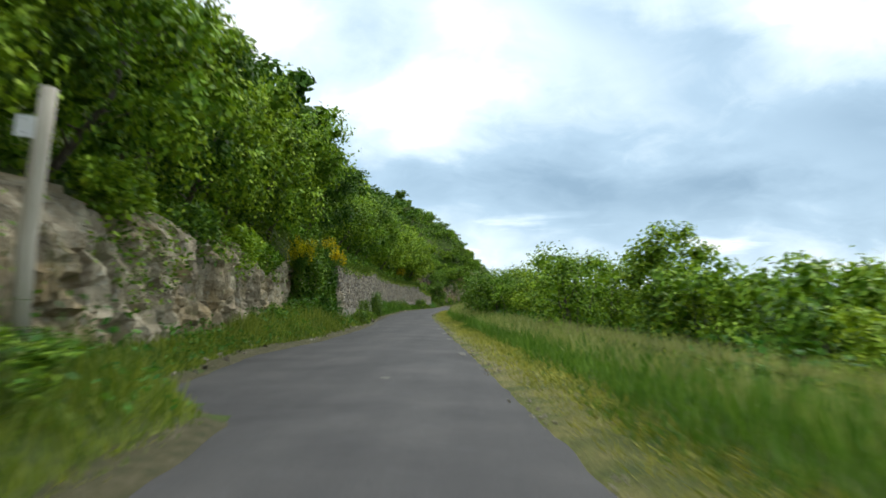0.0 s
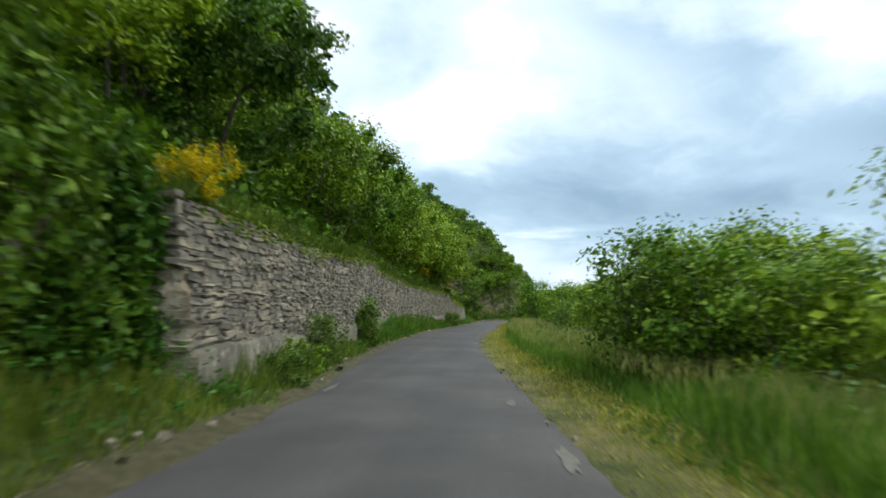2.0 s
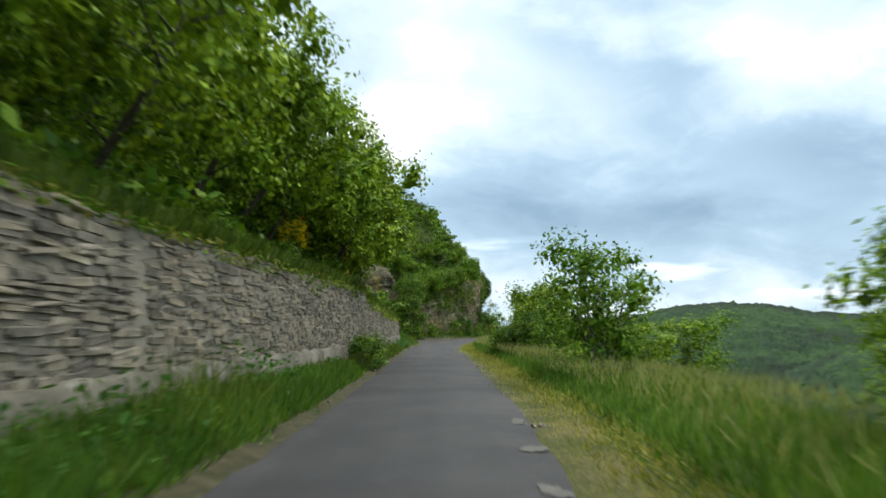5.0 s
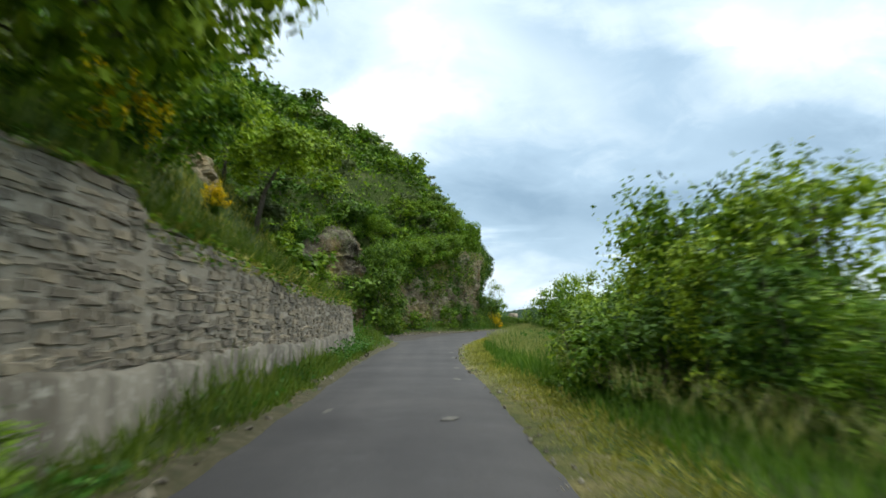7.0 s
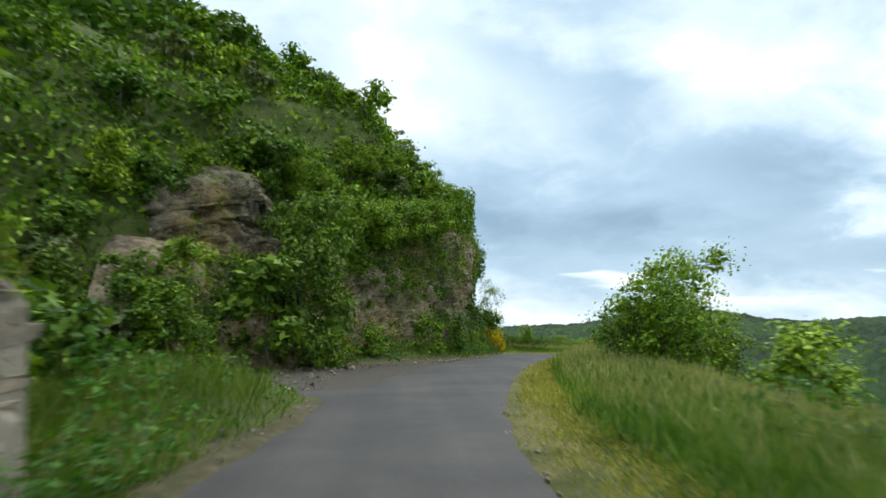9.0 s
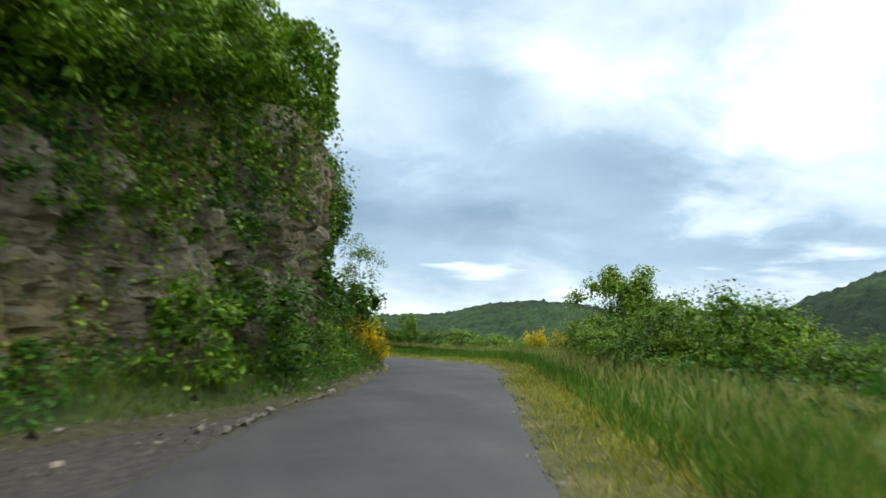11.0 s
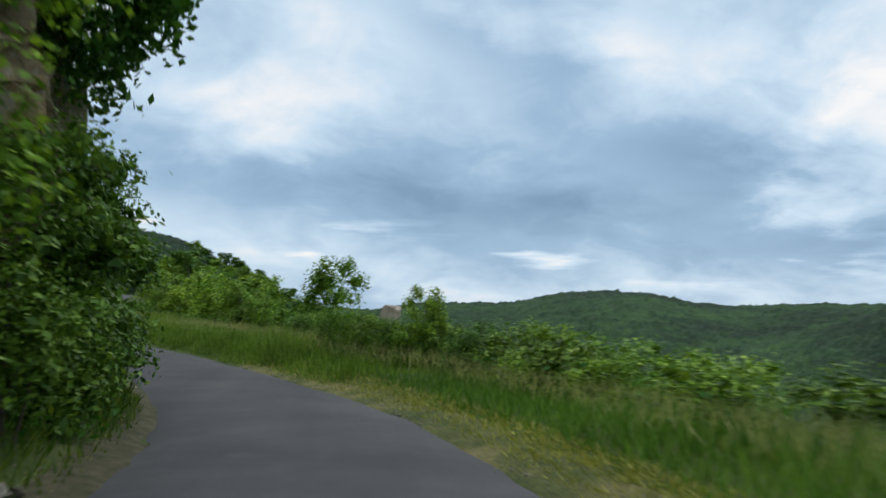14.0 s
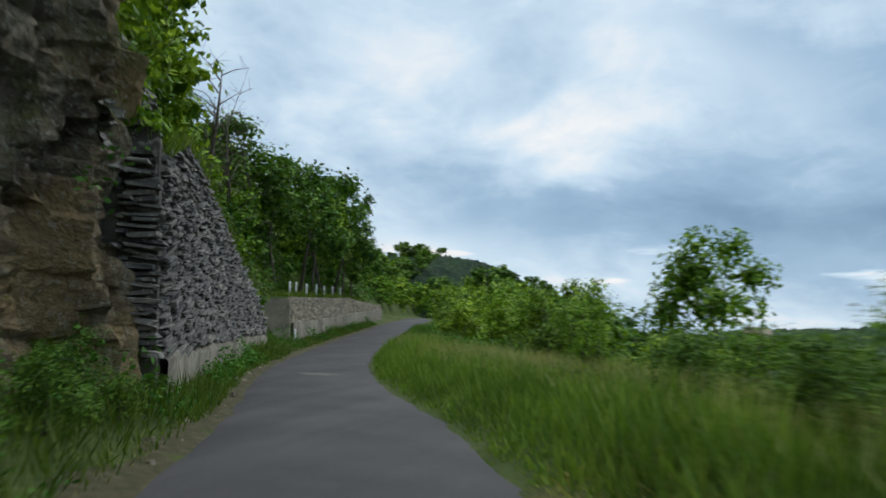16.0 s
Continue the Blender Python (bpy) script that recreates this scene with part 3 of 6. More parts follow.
def make_tree(kind, rng, height, spread, leaves, size, mat, label, category="tree", trunk_r=0.12, base=0.25, lean=(0, 0), clumps=26, thin=0.55, stems=1, droop=0.0, inner=0.16):
    """One tree or bush at the origin: an Empty with a trunk of limbs and a crown of leaf clumps."""
    top = tagged(new(kind), label, category)
    limbs, tips = [], []
    for st in range(stems):
        root = np.array([rng.normal() * 0.12 * (stems > 1) * spread, rng.normal() * 0.12 * (stems > 1) * spread, -0.3])
        ang = rng.uniform(0, 6.28)
        out = (0.0 if stems == 1 else rng.uniform(0.15, 0.6)) * spread
        head = root + np.array([lean[0] + math.cos(ang) * out, lean[1] + math.sin(ang) * out, height * rng.uniform(0.8, 0.95) + 0.3])
        mid = (root + head) / 2 + np.array([*(rng.normal(size=2) * 0.06 * height), 0])
        path = [root, (root + mid) / 2, mid, (mid + head) / 2, head]
        limbs.append(tube(path, [trunk_r, trunk_r * 0.8, trunk_r * 0.6, trunk_r * 0.35, trunk_r * 0.1]))
        for k in range(max(3, clumps // stems)):
            u = base + (1 - base) * rng.uniform(0, 1) ** 0.8
            p = np.array([np.interp(u, [0, 0.25, 0.5, 0.75, 1], [q[j] for q in path]) for j in range(3)])
            w = rng.uniform(0, 6.28)
            reach = spread * (1.05 - 0.75 * abs(u - 0.45) ** 1.1) * rng.uniform(0.35, 1.0) * (1.0 if stems == 1 else 0.62)
            tip = p + np.array([math.cos(w) * reach, math.sin(w) * reach, reach * rng.uniform(-0.05, 0.55) - droop * reach])
            if k % 2 == 0:
                limbs.append(tube([p, (p + tip) / 2 + np.array([0, 0, 0.05 * reach]), tip], [trunk_r * 0.28, trunk_r * 0.16, trunk_r * 0.04], 4))
            tips.append((tip, reach))
        v, f = join(limbs)
        part("trunk" if stems == 1 else "stem", mesh_of("limbs", v, f, BARK, True), top)
        limbs = []
    # leaves in sprays over rounded clumps at the limb tips, with larger shaded leaves within
    tips_p = np.array([q for q, _ in tips])
    nt = len(tips_p)
    heart = np.array([tips_p[:, 0].mean(), tips_p[:, 1].mean(), tips_p[:, 2].mean() - 0.25 * spread])
    rad = spread * rng.uniform(0.22, 0.42, nt) * (1.15 if stems == 1 else 1.25)
    sprays = unit(rng.normal(size=(nt, 24, 3)) + 0.55 * unit(tips_p - heart)[:, None] + np.array([0, 0, 0.35]))
    reach = rng.uniform(0.6, 1.2, (nt, 24))
    reach[:, 0] *= rng.uniform(1.1, 1.6, nt)
    weight = rad**2 / (rad**2).sum()
    pick, sp = rng.choice(nt, leaves, p=weight), rng.integers(0, 24, leaves)
    d = unit(sprays[pick, sp] + rng.normal(size=(leaves, 3)) * 0.34)
    deep = rng.uniform(size=leaves) < inner
    r = rad[pick] * np.where(deep, rng.uniform(0.0, 0.6, leaves), reach[pick, sp] * rng.uniform(0.7, 1.08, leaves))
    pos = tips_p[pick] + d * r[:, None] * np.array([1, 1, 0.8]) + rng.normal(size=(leaves, 3)) * size * thin * 0.5
    pos[:, 2] = np.maximum(pos[:, 2], 0.02 + rng.uniform(0, 0.2, leaves))
    nor = unit(d * np.where(deep, 0.2, 0.8)[:, None] + rng.normal(size=(leaves, 3)) * 0.55 + np.array([0, 0, 0.6]))
    a = unit(np.cross(nor, rng.normal(size=(leaves, 3))))
    k = (size * rng.uniform(0.6, 1.3, leaves) * np.where(deep, 1.9 if size < 0.15 else 1.25, 1.0))[:, None]
    crown = quads(pos, a * k, np.cross(nor, a) * k * 0.55, "leaves", mat)
    part("crown" if stems == 1 else "foliage", crown, top)
    return top

# ---- the setting: ground, road, far hills ----


def spaced(lo, hi, step, far, grow=1.16):
    mid = list(np.arange(lo, hi + step / 2, step))
    d, x, right = step, hi, []
    while x < far:
        d *= grow
        x += d
        right.append(x)
    d, x, left = step, lo, []
    while x > -far:
        d *= grow
        x -= d
        left.append(x)
    return np.array(left[::-1] + mid + right)


def wave(x, y, k, seed):
    """Cheap smooth unevenness for arrays."""
    r = np.random.default_rng(seed)
    out = 0
    for _ in range(6):
        a, b, c = r.uniform(-k, k), r.uniform(-k, k), r.uniform(0, 6.28)
        out = out + np.sin(a * x + b * y + c)
    return out / 6


def build_ground():
    xs, ys = spaced(-32, 26, 0.7, 3600), spaced(-45, 275, 1.0, 3600)
    X, Y = np.meshgrid(xs, ys)
    s, o = plan_of(X, Y)
    z = np.interp(s, RUN, LINE[:, 2]) + ground_height(s, o)
    rough = np.clip((np.abs(o + 0.3) - 3.0) / 6, 0, 1)
    z = z + rough * (0.5 * wave(X.ravel(), Y.ravel(), 0.5, 3) + 0.15 * wave(X.ravel(), Y.ravel(), 2.2, 4))
    far = np.clip((np.abs(o) - 80) / 200, 0, 1)
    z = z + far * 6 * wave(X.ravel(), Y.ravel(), 0.03, 5)
    nx, ny = len(xs), len(ys)
    i = np.arange(nx * ny).reshape(ny, nx)
    f = np.stack([i[:-1, :-1], i[:-1, 1:], i[1:, 1:], i[1:, :-1]], -1).reshape(-1, 4)
    me = mesh_of("ground", np.stack([X.ravel(), Y.ravel(), z], 1), f, SOIL, True)
    tagged(new("ground", me), "grassy hillside ground falling away to the valley", "ground", kind="structure")


build_ground()

def build_road():
    s = np.arange(-45, 262, 0.35)
    rng = np.random.default_rng(11)
    jag_l = np.convolve(rng.normal(size=len(s)), [0.3, 0.4, 0.3], "same") * 0.10
    jag_r = np.convolve(rng.normal(size=len(s)), [0.3, 0.4, 0.3], "same") * 0.08
    cols = np.linspace(0, 1, 13)
    L, Rr = -(ASPHALT_LEFT(s) + jag_l), EDGE_RIGHT(s) + jag_r
    o = L[:, None] + (Rr - L)[:, None] * cols
    crown = 0.035 - 0.014 * (o + 0.35) ** 2
    crown = np.maximum(crown, -0.02)
    crown = crown + 0.008 * wave(np.broadcast_to(s[:, None], o.shape), o, 1.3, 8)
    crown[:, 0] -= 0.03
    crown[:, -1] -= 0.03
    v = at(s[:, None], o, crown).reshape(-1, 3)
    n, m = len(s), len(cols)
    i = np.arange(n * m).reshape(n, m)
    f = np.stack([i[:-1, :-1], i[:-1, 1:], i[1:, 1:], i[1:, :-1]], -1).reshape(-1, 4)
    road = tagged(new("road", mesh_of("road", v, f, ASPHALT, True)), "narrow lane of worn grey asphalt with crumbling edges", "road", kind="structure")
    # pale worn scars along the edges and light repairs
    k = 0
    for s0, o0, ln, wd in ((53.1, 1.0, 0.9, 0.4), (56.2, 0.95, 0.45, 0.6), (57.8, 0.92, 0.4, 0.5), (59.2, 0.88, 0.35, 0.4), (60.1, 0.85, 0.4, 0.6), (61.6, 0.85, 0.4, 0.4), (63.0, 0.85, 0.5, 0.55), (64.6, 0.88, 0.4, 0.4), (66.0, 0.92, 0.45, 0.55), (67.5, 0.95, 0.5, 0.5), (69.6, 1.0, 0.5, 0.6), (72.0, 1.05, 0.6, 0.5), (94.5, -1.5, 0.5, 0.25), (93.6, 0.35, 0.35, 0.5), (100.0, 0.9, 0.7, 0.3),
                           (104, 1.15, 1.0, 0.25), (109.5, 1.25, 0.9, 0.25), (112.6, 1.2, 0.8, 0.3), (32.5, 1.3, 1.3, 0.3), (36.4, 1.15, 0.8, 0.25), (28.5, 1.35, 1.2, 0.3), (12.5, -0.5, 0.5, 0.3), (18, 1.3, 1.4, 0.3),
                           (191.0, -0.3, 1.3, 2.0), (24.5, 1.35, 1.2, 0.22), (66.0, -2.0, 1.0, 0.25), (38.4, -2.05, 1.2, 0.3)):
        rng2 = np.random.default_rng(100 + k)
        w = np.linspace(0, 2 * np.pi, 25)[:-1]
        rad = 0.8 + 0.2 * np.sin(2 * w + rng2.uniform(0, 6)) + 0.12 * np.sin(5 * w + rng2.uniform(0, 6)) + rng2.normal(size=24) * 0.10
        ss, oo = s0 + np.cos(w) * ln * 0.6 * rad, o0 - 0.16 * np.sign(o0) * (abs(o0) > 0.7) + np.sin(w) * wd * 0.28 * rad
        hh = np.maximum(0.035 - 0.014 * (oo + 0.35) ** 2, -0.02) + 0.011
        me = mesh_of("scar", at(ss, oo, hh), [list(range(24))[::-1]], PALE_PATCH)
        part("worn_patch", me, road, "pale crumbled patch of asphalt")
        k += 1


build_road()


def build_layby():
    """Gritty dirt between the asphalt and the foot of the spur."""
    s = np.arange(119.0, 143.0, 0.35)
    u = np.linspace(0, 1, 9)
    lo, hi = ASPHALT_LEFT(s) - 0.25, EDGE_LEFT(s) + 0.35
    o = -(lo[:, None] + np.maximum(hi - lo, 0.05)[:, None] * u)
    h = -0.028 - 0.02 * (u == 0) + 0.004 * wave(np.broadcast_to(s[:, None], o.shape), o, 1.2, 18) + 0.03 * u**3
    i = np.arange(o.size).reshape(o.shape)
    f = np.stack([i[:-1, :-1], i[1:, :-1], i[1:, 1:], i[:-1, 1:]], -1).reshape(-1, 4)
    tagged(new("layby", mesh_of("layby", at(s[:, None], o, h).reshape(-1, 3), f, DIRT, True)), "bare dirt lay-by strewn with grit and stones", "lay-by", kind="structure")


build_layby()


def build_ridge(name, label, centre, az0, az1, daz, r0, rc, r1, nr, crest, base, lump, seed):
    """A wooded ridge as a lumpy canopy surface: crest gives its rise in degrees by compass angle."""
    az = np.radians(np.arange(az0, az1, daz))
    u = np.linspace(0, 1, nr)
    rr = r0 + (r1 - r0) * u
    A, Rr = np.meshgrid(az, rr)
    hc = np.tan(np.radians(crest(np.degrees(A)))) * rc
    t = np.clip((Rr - r0) / (rc - r0), 0, 1)
    z = base + (hc - base) * (t * t * (3 - 2 * t)) ** 0.8
    back = np.clip((Rr - rc) / (r1 - rc), 0, 1)
    z = z - back * 0.25 * (hc - base)
    x, y = centre[0] + Rr * np.sin(A), centre[1] + Rr * np.cos(A)
    # folds of the hillside, then the canopy's lumps
    z = z + (hc - base) * 0.05 * wave(x, y, 5.0 / rc, seed) * (1 - back)
    rng = np.random.default_rng(seed)
    lumps = rng.normal(size=z.shape)
    z = z + lump * 0.55 * lumps + lump * wave(x, y, 0.35 * 3 / lump, seed + 1)
    n, m = z.shape
    i = np.arange(n * m).reshape(n, m)
    f = np.stack([i[:-1, :-1], i[1:, :-1], i[1:, 1:], i[:-1, 1:]], -1).reshape(-1, 4)
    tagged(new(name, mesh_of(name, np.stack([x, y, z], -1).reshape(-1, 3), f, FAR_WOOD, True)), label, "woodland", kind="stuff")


HUB = (2.0, 145.0)
build_ridge("distant_ridge", "rounded wooded ridge across the valley", HUB, -12, 75, 0.2, 420, 1300, 1700, 110,
            tab([(-40, 1.5), (-12, 0.6), (-3, -0.3), (4.2, -0.5), (7.2, 0.1), (11.5, 0.3), (15, 0.4), (18.5, 1.2), (22, 1.5), (25.4, 1.3), (27.9, 0.8), (31, 0.6), (35, 0.8), (40, 0.9), (75, 1.2)]), -95, 2.8, 21)
build_ridge("valley_side_ridge", "dark wooded hillside on the far valley side", HUB, 24, 120, 0.3, 230, 620, 900, 80,
            tab([(20, -9), (24, -6.5), (27.5, -4.0), (30, -3.0), (33, -1.8), (36, -0.7), (38.6, 0.1), (40.2, 0.8), (42.1, 1.8), (44.3, 2.5), (46.1, 3.3), (52, 4.5), (60, 5), (80, 4.5), (120, 4)]), -75, 2.0, 22)
build_ridge("wooded_spur", "wooded spur beyond the bend of the lane", HUB, -48, 8, 0.25, 105, 240, 330, 100,
            tab([(-48, 9), (-30, 7), (-20, 4.6), (-16, 4.5), (-13.5, 4.8), (-9.5, 4.3), (-6, 2.5), (-3, 1.1), (0, -0.3), (4, -3), (8, -7)]), -6, 0.7, 23)

# ---- rock faces ----


def rock_face(name, label, s0, s1, mat, lean, amp, seed, top=None, step=0.17, soft_amp=0.45, grain=1.0, tall=1.0, face=None, kind="structure", low=-0.3, rag=1.0):
    """A broken rock face standing along the foot line, with blocks, cracks and ledges."""
    ss = np.arange(s0, s1 + step / 2, step)
    top, face = top or TOP, face or FACE
    nh = int(max(top(ss)) / step) + 3
    verts = []
    for s in ss:
        ht, f, ln = float(top(s)) + rag * (0.45 * float(wave(s, 0.0, 1.1, seed)) + 0.2 * float(wave(s, 0.0, 3.1, seed))), float(face(s)), float(lean(s))
        for k in range(nh):
            h = low + (ht - low) * k / (nh - 1)
            wob = Vector((noise.noise(Vector((s * 0.6, h * 0.6, seed))), noise.noise(Vector((s * 0.6, h * 0.6, seed + 9.0))), 0)) * 0.7
            p = Vector((s * 0.75 * grain, h * 0.55 * grain * tall, seed * 3.7)) + wob
            q = Vector((s * 2.1 * grain, h * 1.5 * grain * tall, seed * 1.9)) + wob * 2
            dist, _ = noise.voronoi(p)
            dist2, _ = noise.voronoi(q)
            big = noise.fractal(Vector((s * 0.2, h * 0.25, seed)), 1.0, 2.0, 3)
            fine = noise.fractal(Vector((s * 3.0, h * 3.0, seed)), 1.0, 2.0, 3)
            d = amp * (soft_amp * big + 0.33 * noise.cell(p * 1.0) + 0.26 * noise.cell(q) - 0.28 * max(0.0, 1 - (dist[1] - dist[0]) / 0.16) - 0.10 * max(0.0, 1 - (dist2[1] - dist2[0]) / 0.18) + 0.11 * fine)
            edge = 0.7 * max(0.0, (h - ht + 0.9) / 0.9) ** 2
            verts.append((s, -(f - 0.05) + d + ln * (h - max(low, 0.0)) - edge, h))
        verts.append((s, -(f + 2.2 + max(0.0, -ln * (ht - max(low, 0.0)))), ht + 0.35 * (low < 0) - 0.6 * (low > 0)))
    a = np.array(verts)
    v = at(a[:, 0], a[:, 1], a[:, 2])
    n, m = len(ss), nh + 1
    i = np.arange(n * m).reshape(n, m)
    f = np.stack([i[:-1, :-1], i[:-1, 1:], i[1:, 1:], i[1:, :-1]], -1).reshape(-1, 4)
    tagged(new(name, mesh_of(name, v, f, mat, False)), label, "cliff" if kind else "rock", kind=kind)
    return a.reshape(n, m, 3)


FACE_1 = rock_face("cliff_1", "low cliff of broken tan grey rock under overhanging trees", -14, 35.6, CLIFF, lambda s: -0.06, 0.62, 1, soft_amp=0.3, step=0.13, grain=2.3, tall=0.7, rag=1.6)
FACE_2 = rock_face("cliff_2", "tall ivy-hung cliff of weathered grey brown rock at the bend", 125.5, 168.4, CLIFF_BROWN, tab([(125, -0.5), (136, -0.38), (142, -0.15), (146, 0.0), (152, 0.02), (160, 0.0), (168, 0.0)]), 0.9, 2, grain=1.7, tall=0.55, step=0.15, rag=2.2)
FACE_3 = rock_face("cliff_3", "brown fissured cliff beside the schist retaining wall", 167.6, 184.6, CLIFF_DARK, tab([(165, -0.05), (174, -0.06), (178, -0.09), (180, -0.08), (185, -0.14)]), 0.85, 3, grain=1.5, tall=0.3, step=0.14,
                   top=tab([(165, 8.8), (172, 9.4), (175, 9.2), (177.5, 8.4), (179.3, 7.3), (181, 6.3), (183, 5.7), (184.6, 4.9)]), face=tab([(167, 3.5), (168.8, 5.2), (172, 5.5), (177, 4.5), (179.0, 3.75), (179.9, 3.5), (180.5, 3.45), (181.2, 3.7), (182, 3.95), (184.6, 4.4)]))
rock_face("rock_outcrop", "dark thinly bedded schist above the retaining wall", 179.9, 189.0, SCHIST_JOINED, lambda s: -0.34, 0.6, 11,
          top=tab([(179.9, 7.2), (181.5, 6.9), (183, 6.6), (185, 6.3), (187.5, 5.6), (189, 5.0)]), face=tab([(179.9, 3.75), (181, 3.4), (184, 3.5), (187, 3.7), (189, 4.2)]), kind="", low=3.7, grain=1.6, tall=2.6, step=0.12)

OUTCROP = rock_face("rock_outcrop", "brown grey fissured rock shelf standing out of the green slope", 128.6, 136.2, CLIFF_DARK, lambda s: -0.28, 1.15, 5,
          top=tab([(128.6, 4.6), (129.6, 6.2), (131, 7.0), (132.6, 7.5), (134, 6.9), (136.2, 5.2)]), face=tab([(128.6, 11.0), (129.5, 8.9), (131, 8.2), (133, 7.9), (135, 8.3), (136.2, 10.6)]), kind="", low=2.2, grain=1.7, tall=0.6, step=0.13)

rock_face("rock_outcrop", "grey rock breaking through the grassy bank above the wall", 104.8, 109.6, CLIFF, lambda s: -0.3, 0.9, 7,
          top=tab([(104.8, 5.4), (106, 7.0), (108, 7.4), (109.6, 5.6)]), face=tab([(104.8, 7.8), (106, 6.6), (108.2, 6.5), (109.6, 7.8)]), kind="", low=3.4, grain=1.9, tall=0.7)

# ---- retaining walls: a core with a cement foot; the stones come last in the file ----


def wall_core(name, label, s0, s1, top, foot_h, back=1.6, plinth=True, core=MORTAR):
    ss = np.arange(s0, s1 + 0.01, 0.5)
    rows = []
    for s in ss:
        f, t = float(FACE(s)), float(top(s))
        rows += [(s, -f, -0.4), (s, -f - 0.05 * t, t - 0.06), (s, -f - 0.05 * t - 0.12, t), (s, -f - back, t), (s, -f - back, -0.4)]
    a = np.array(rows)
    v = at(a[:, 0], a[:, 1], a[:, 2])
    n, m = len(ss), 5
    i = np.arange(n * m).reshape(n, m)
    f = np.stack([i[:-1, :-1], i[:-1, 1:], i[1:, 1:], i[1:, :-1]], -1).reshape(-1, 4).tolist()
    f += [i[0, ::-1].tolist(), i[-1].tolist()]
    idx = [1 if k % 4 in (2,) else 0 for k in range(4 * (n - 1))] + [0, 0]
    wall = tagged(new(name, mesh_of(name, v, f, [core, SOIL], index=idx)), label, "wall", kind="structure")
    if plinth:
        rng = np.random.default_rng(5)
        ss = np.arange(s0 + 0.3, s1 - 0.2, 0.4)
        ph = foot_h + 0.10 * wave(ss, 0 * ss, 0.9, 6) + 0.03 * rng.normal(size=len(ss))
        fo = -FACE(ss)
        b = np.stack([at(ss, fo + 0.09, -0.4), at(ss, fo + 0.08, ph - 0.05), at(ss, fo + 0.02, ph), at(ss, fo - 0.04, ph + 0.02)], 1)
        i = np.arange(len(ss) * 4).reshape(-1, 4)
        f = np.stack([i[:-1, :-1], i[:-1, 1:], i[1:, 1:], i[1:, :-1]], -1).reshape(-1, 4).tolist()
        part("cement_foot", mesh_of("cement_foot", b.reshape(-1, 3), f, PLINTH, True), wall, "stained cement render along the foot")
    return wall


WALL_1 = wall_core("wall_1", "long retaining wall of coursed grey schist with cement foot", 35.5, 112.5, TOP, 0.8)
WALL_2 = wall_core("wall_2", "steep retaining wall of dark thin schist slabs", 180.7, 201.7, TOP, 0.9, core=DARK_JOINT)
WALL_3 = wall_core("wall_3", "low pale retaining wall farther along the lane", 208.3, 250, TOP, 1.3)

# ---- plants ----


def ground_z(s, o):
    return rooting(np.asarray(s, float), np.asarray(o, float))


def spot(s, o, turn=0.0, size=1.0, sink=0.0, tall=1.0):
    """Pose on the ground at run s, offset o."""
    x, y, z = at(s, o, float(ground_z(s, o)) - sink)
    return pose(float(x), float(y), float(z), 0, 0, turn) @ Matrix.Diagonal((size, size, size * tall, 1))


def plant_row(sources, rows, group):
    for k, (s, o, size, tall) in enumerate(rows):
        src = sources[k % len(sources)]
        if 158 < s < 181 and o > 4 and group == "bushes on the valley side":
            tall *= 0.84
        if 127.5 < s < 134 and -11.5 < o < -6.6:
            continue  # the bare rock shelf stays open
        ob = copy_thing(src, spot(s, o, turn=(k * 77) % 360, size=size, sink=0.05, tall=tall))
        ob["group"] = group


def drop_source(ob):
    for o in (*ob.children_recursive, ob):
        bpy.data.objects.remove(o)


def grass_blades(name, label, s, o, h, mat, width=0.006, lean=0.35, base=0.0, kind="stuff"):
    n = len(s)
    rng = np.random.default_rng(len(name) + n)
    root = at(s, o, ground_z(s, o) + base - 0.02)
    d = unit(np.stack([rng.normal(size=n) * lean, rng.normal(size=n) * lean, np.ones(n)], 1))
    a = d * (h / 2)[:, None]
    b = unit(np.cross(d, rng.normal(size=(n, 3)))) * (width * rng.uniform(0.6, 1.5, n))[:, None]
    me = quads(root + a, a, b, name, mat)
    return tagged(new(name, me), label, "grass", kind=kind)


def patchy(s, o, seed, k=0.8):
    return 0.5 + 0.5 * wave(np.asarray(s), np.asarray(o) * 1.5, k, seed) * 1.6


def fill(rng, n, s0, s1, near, far, power=1.0):
    """Random places along the lane between two offset lines."""
    s = rng.uniform(s0, s1, n)
    u = rng.uniform(0, 1, n) ** power
    a, b = near(s), far(s)
    return s, a + (b - a) * u


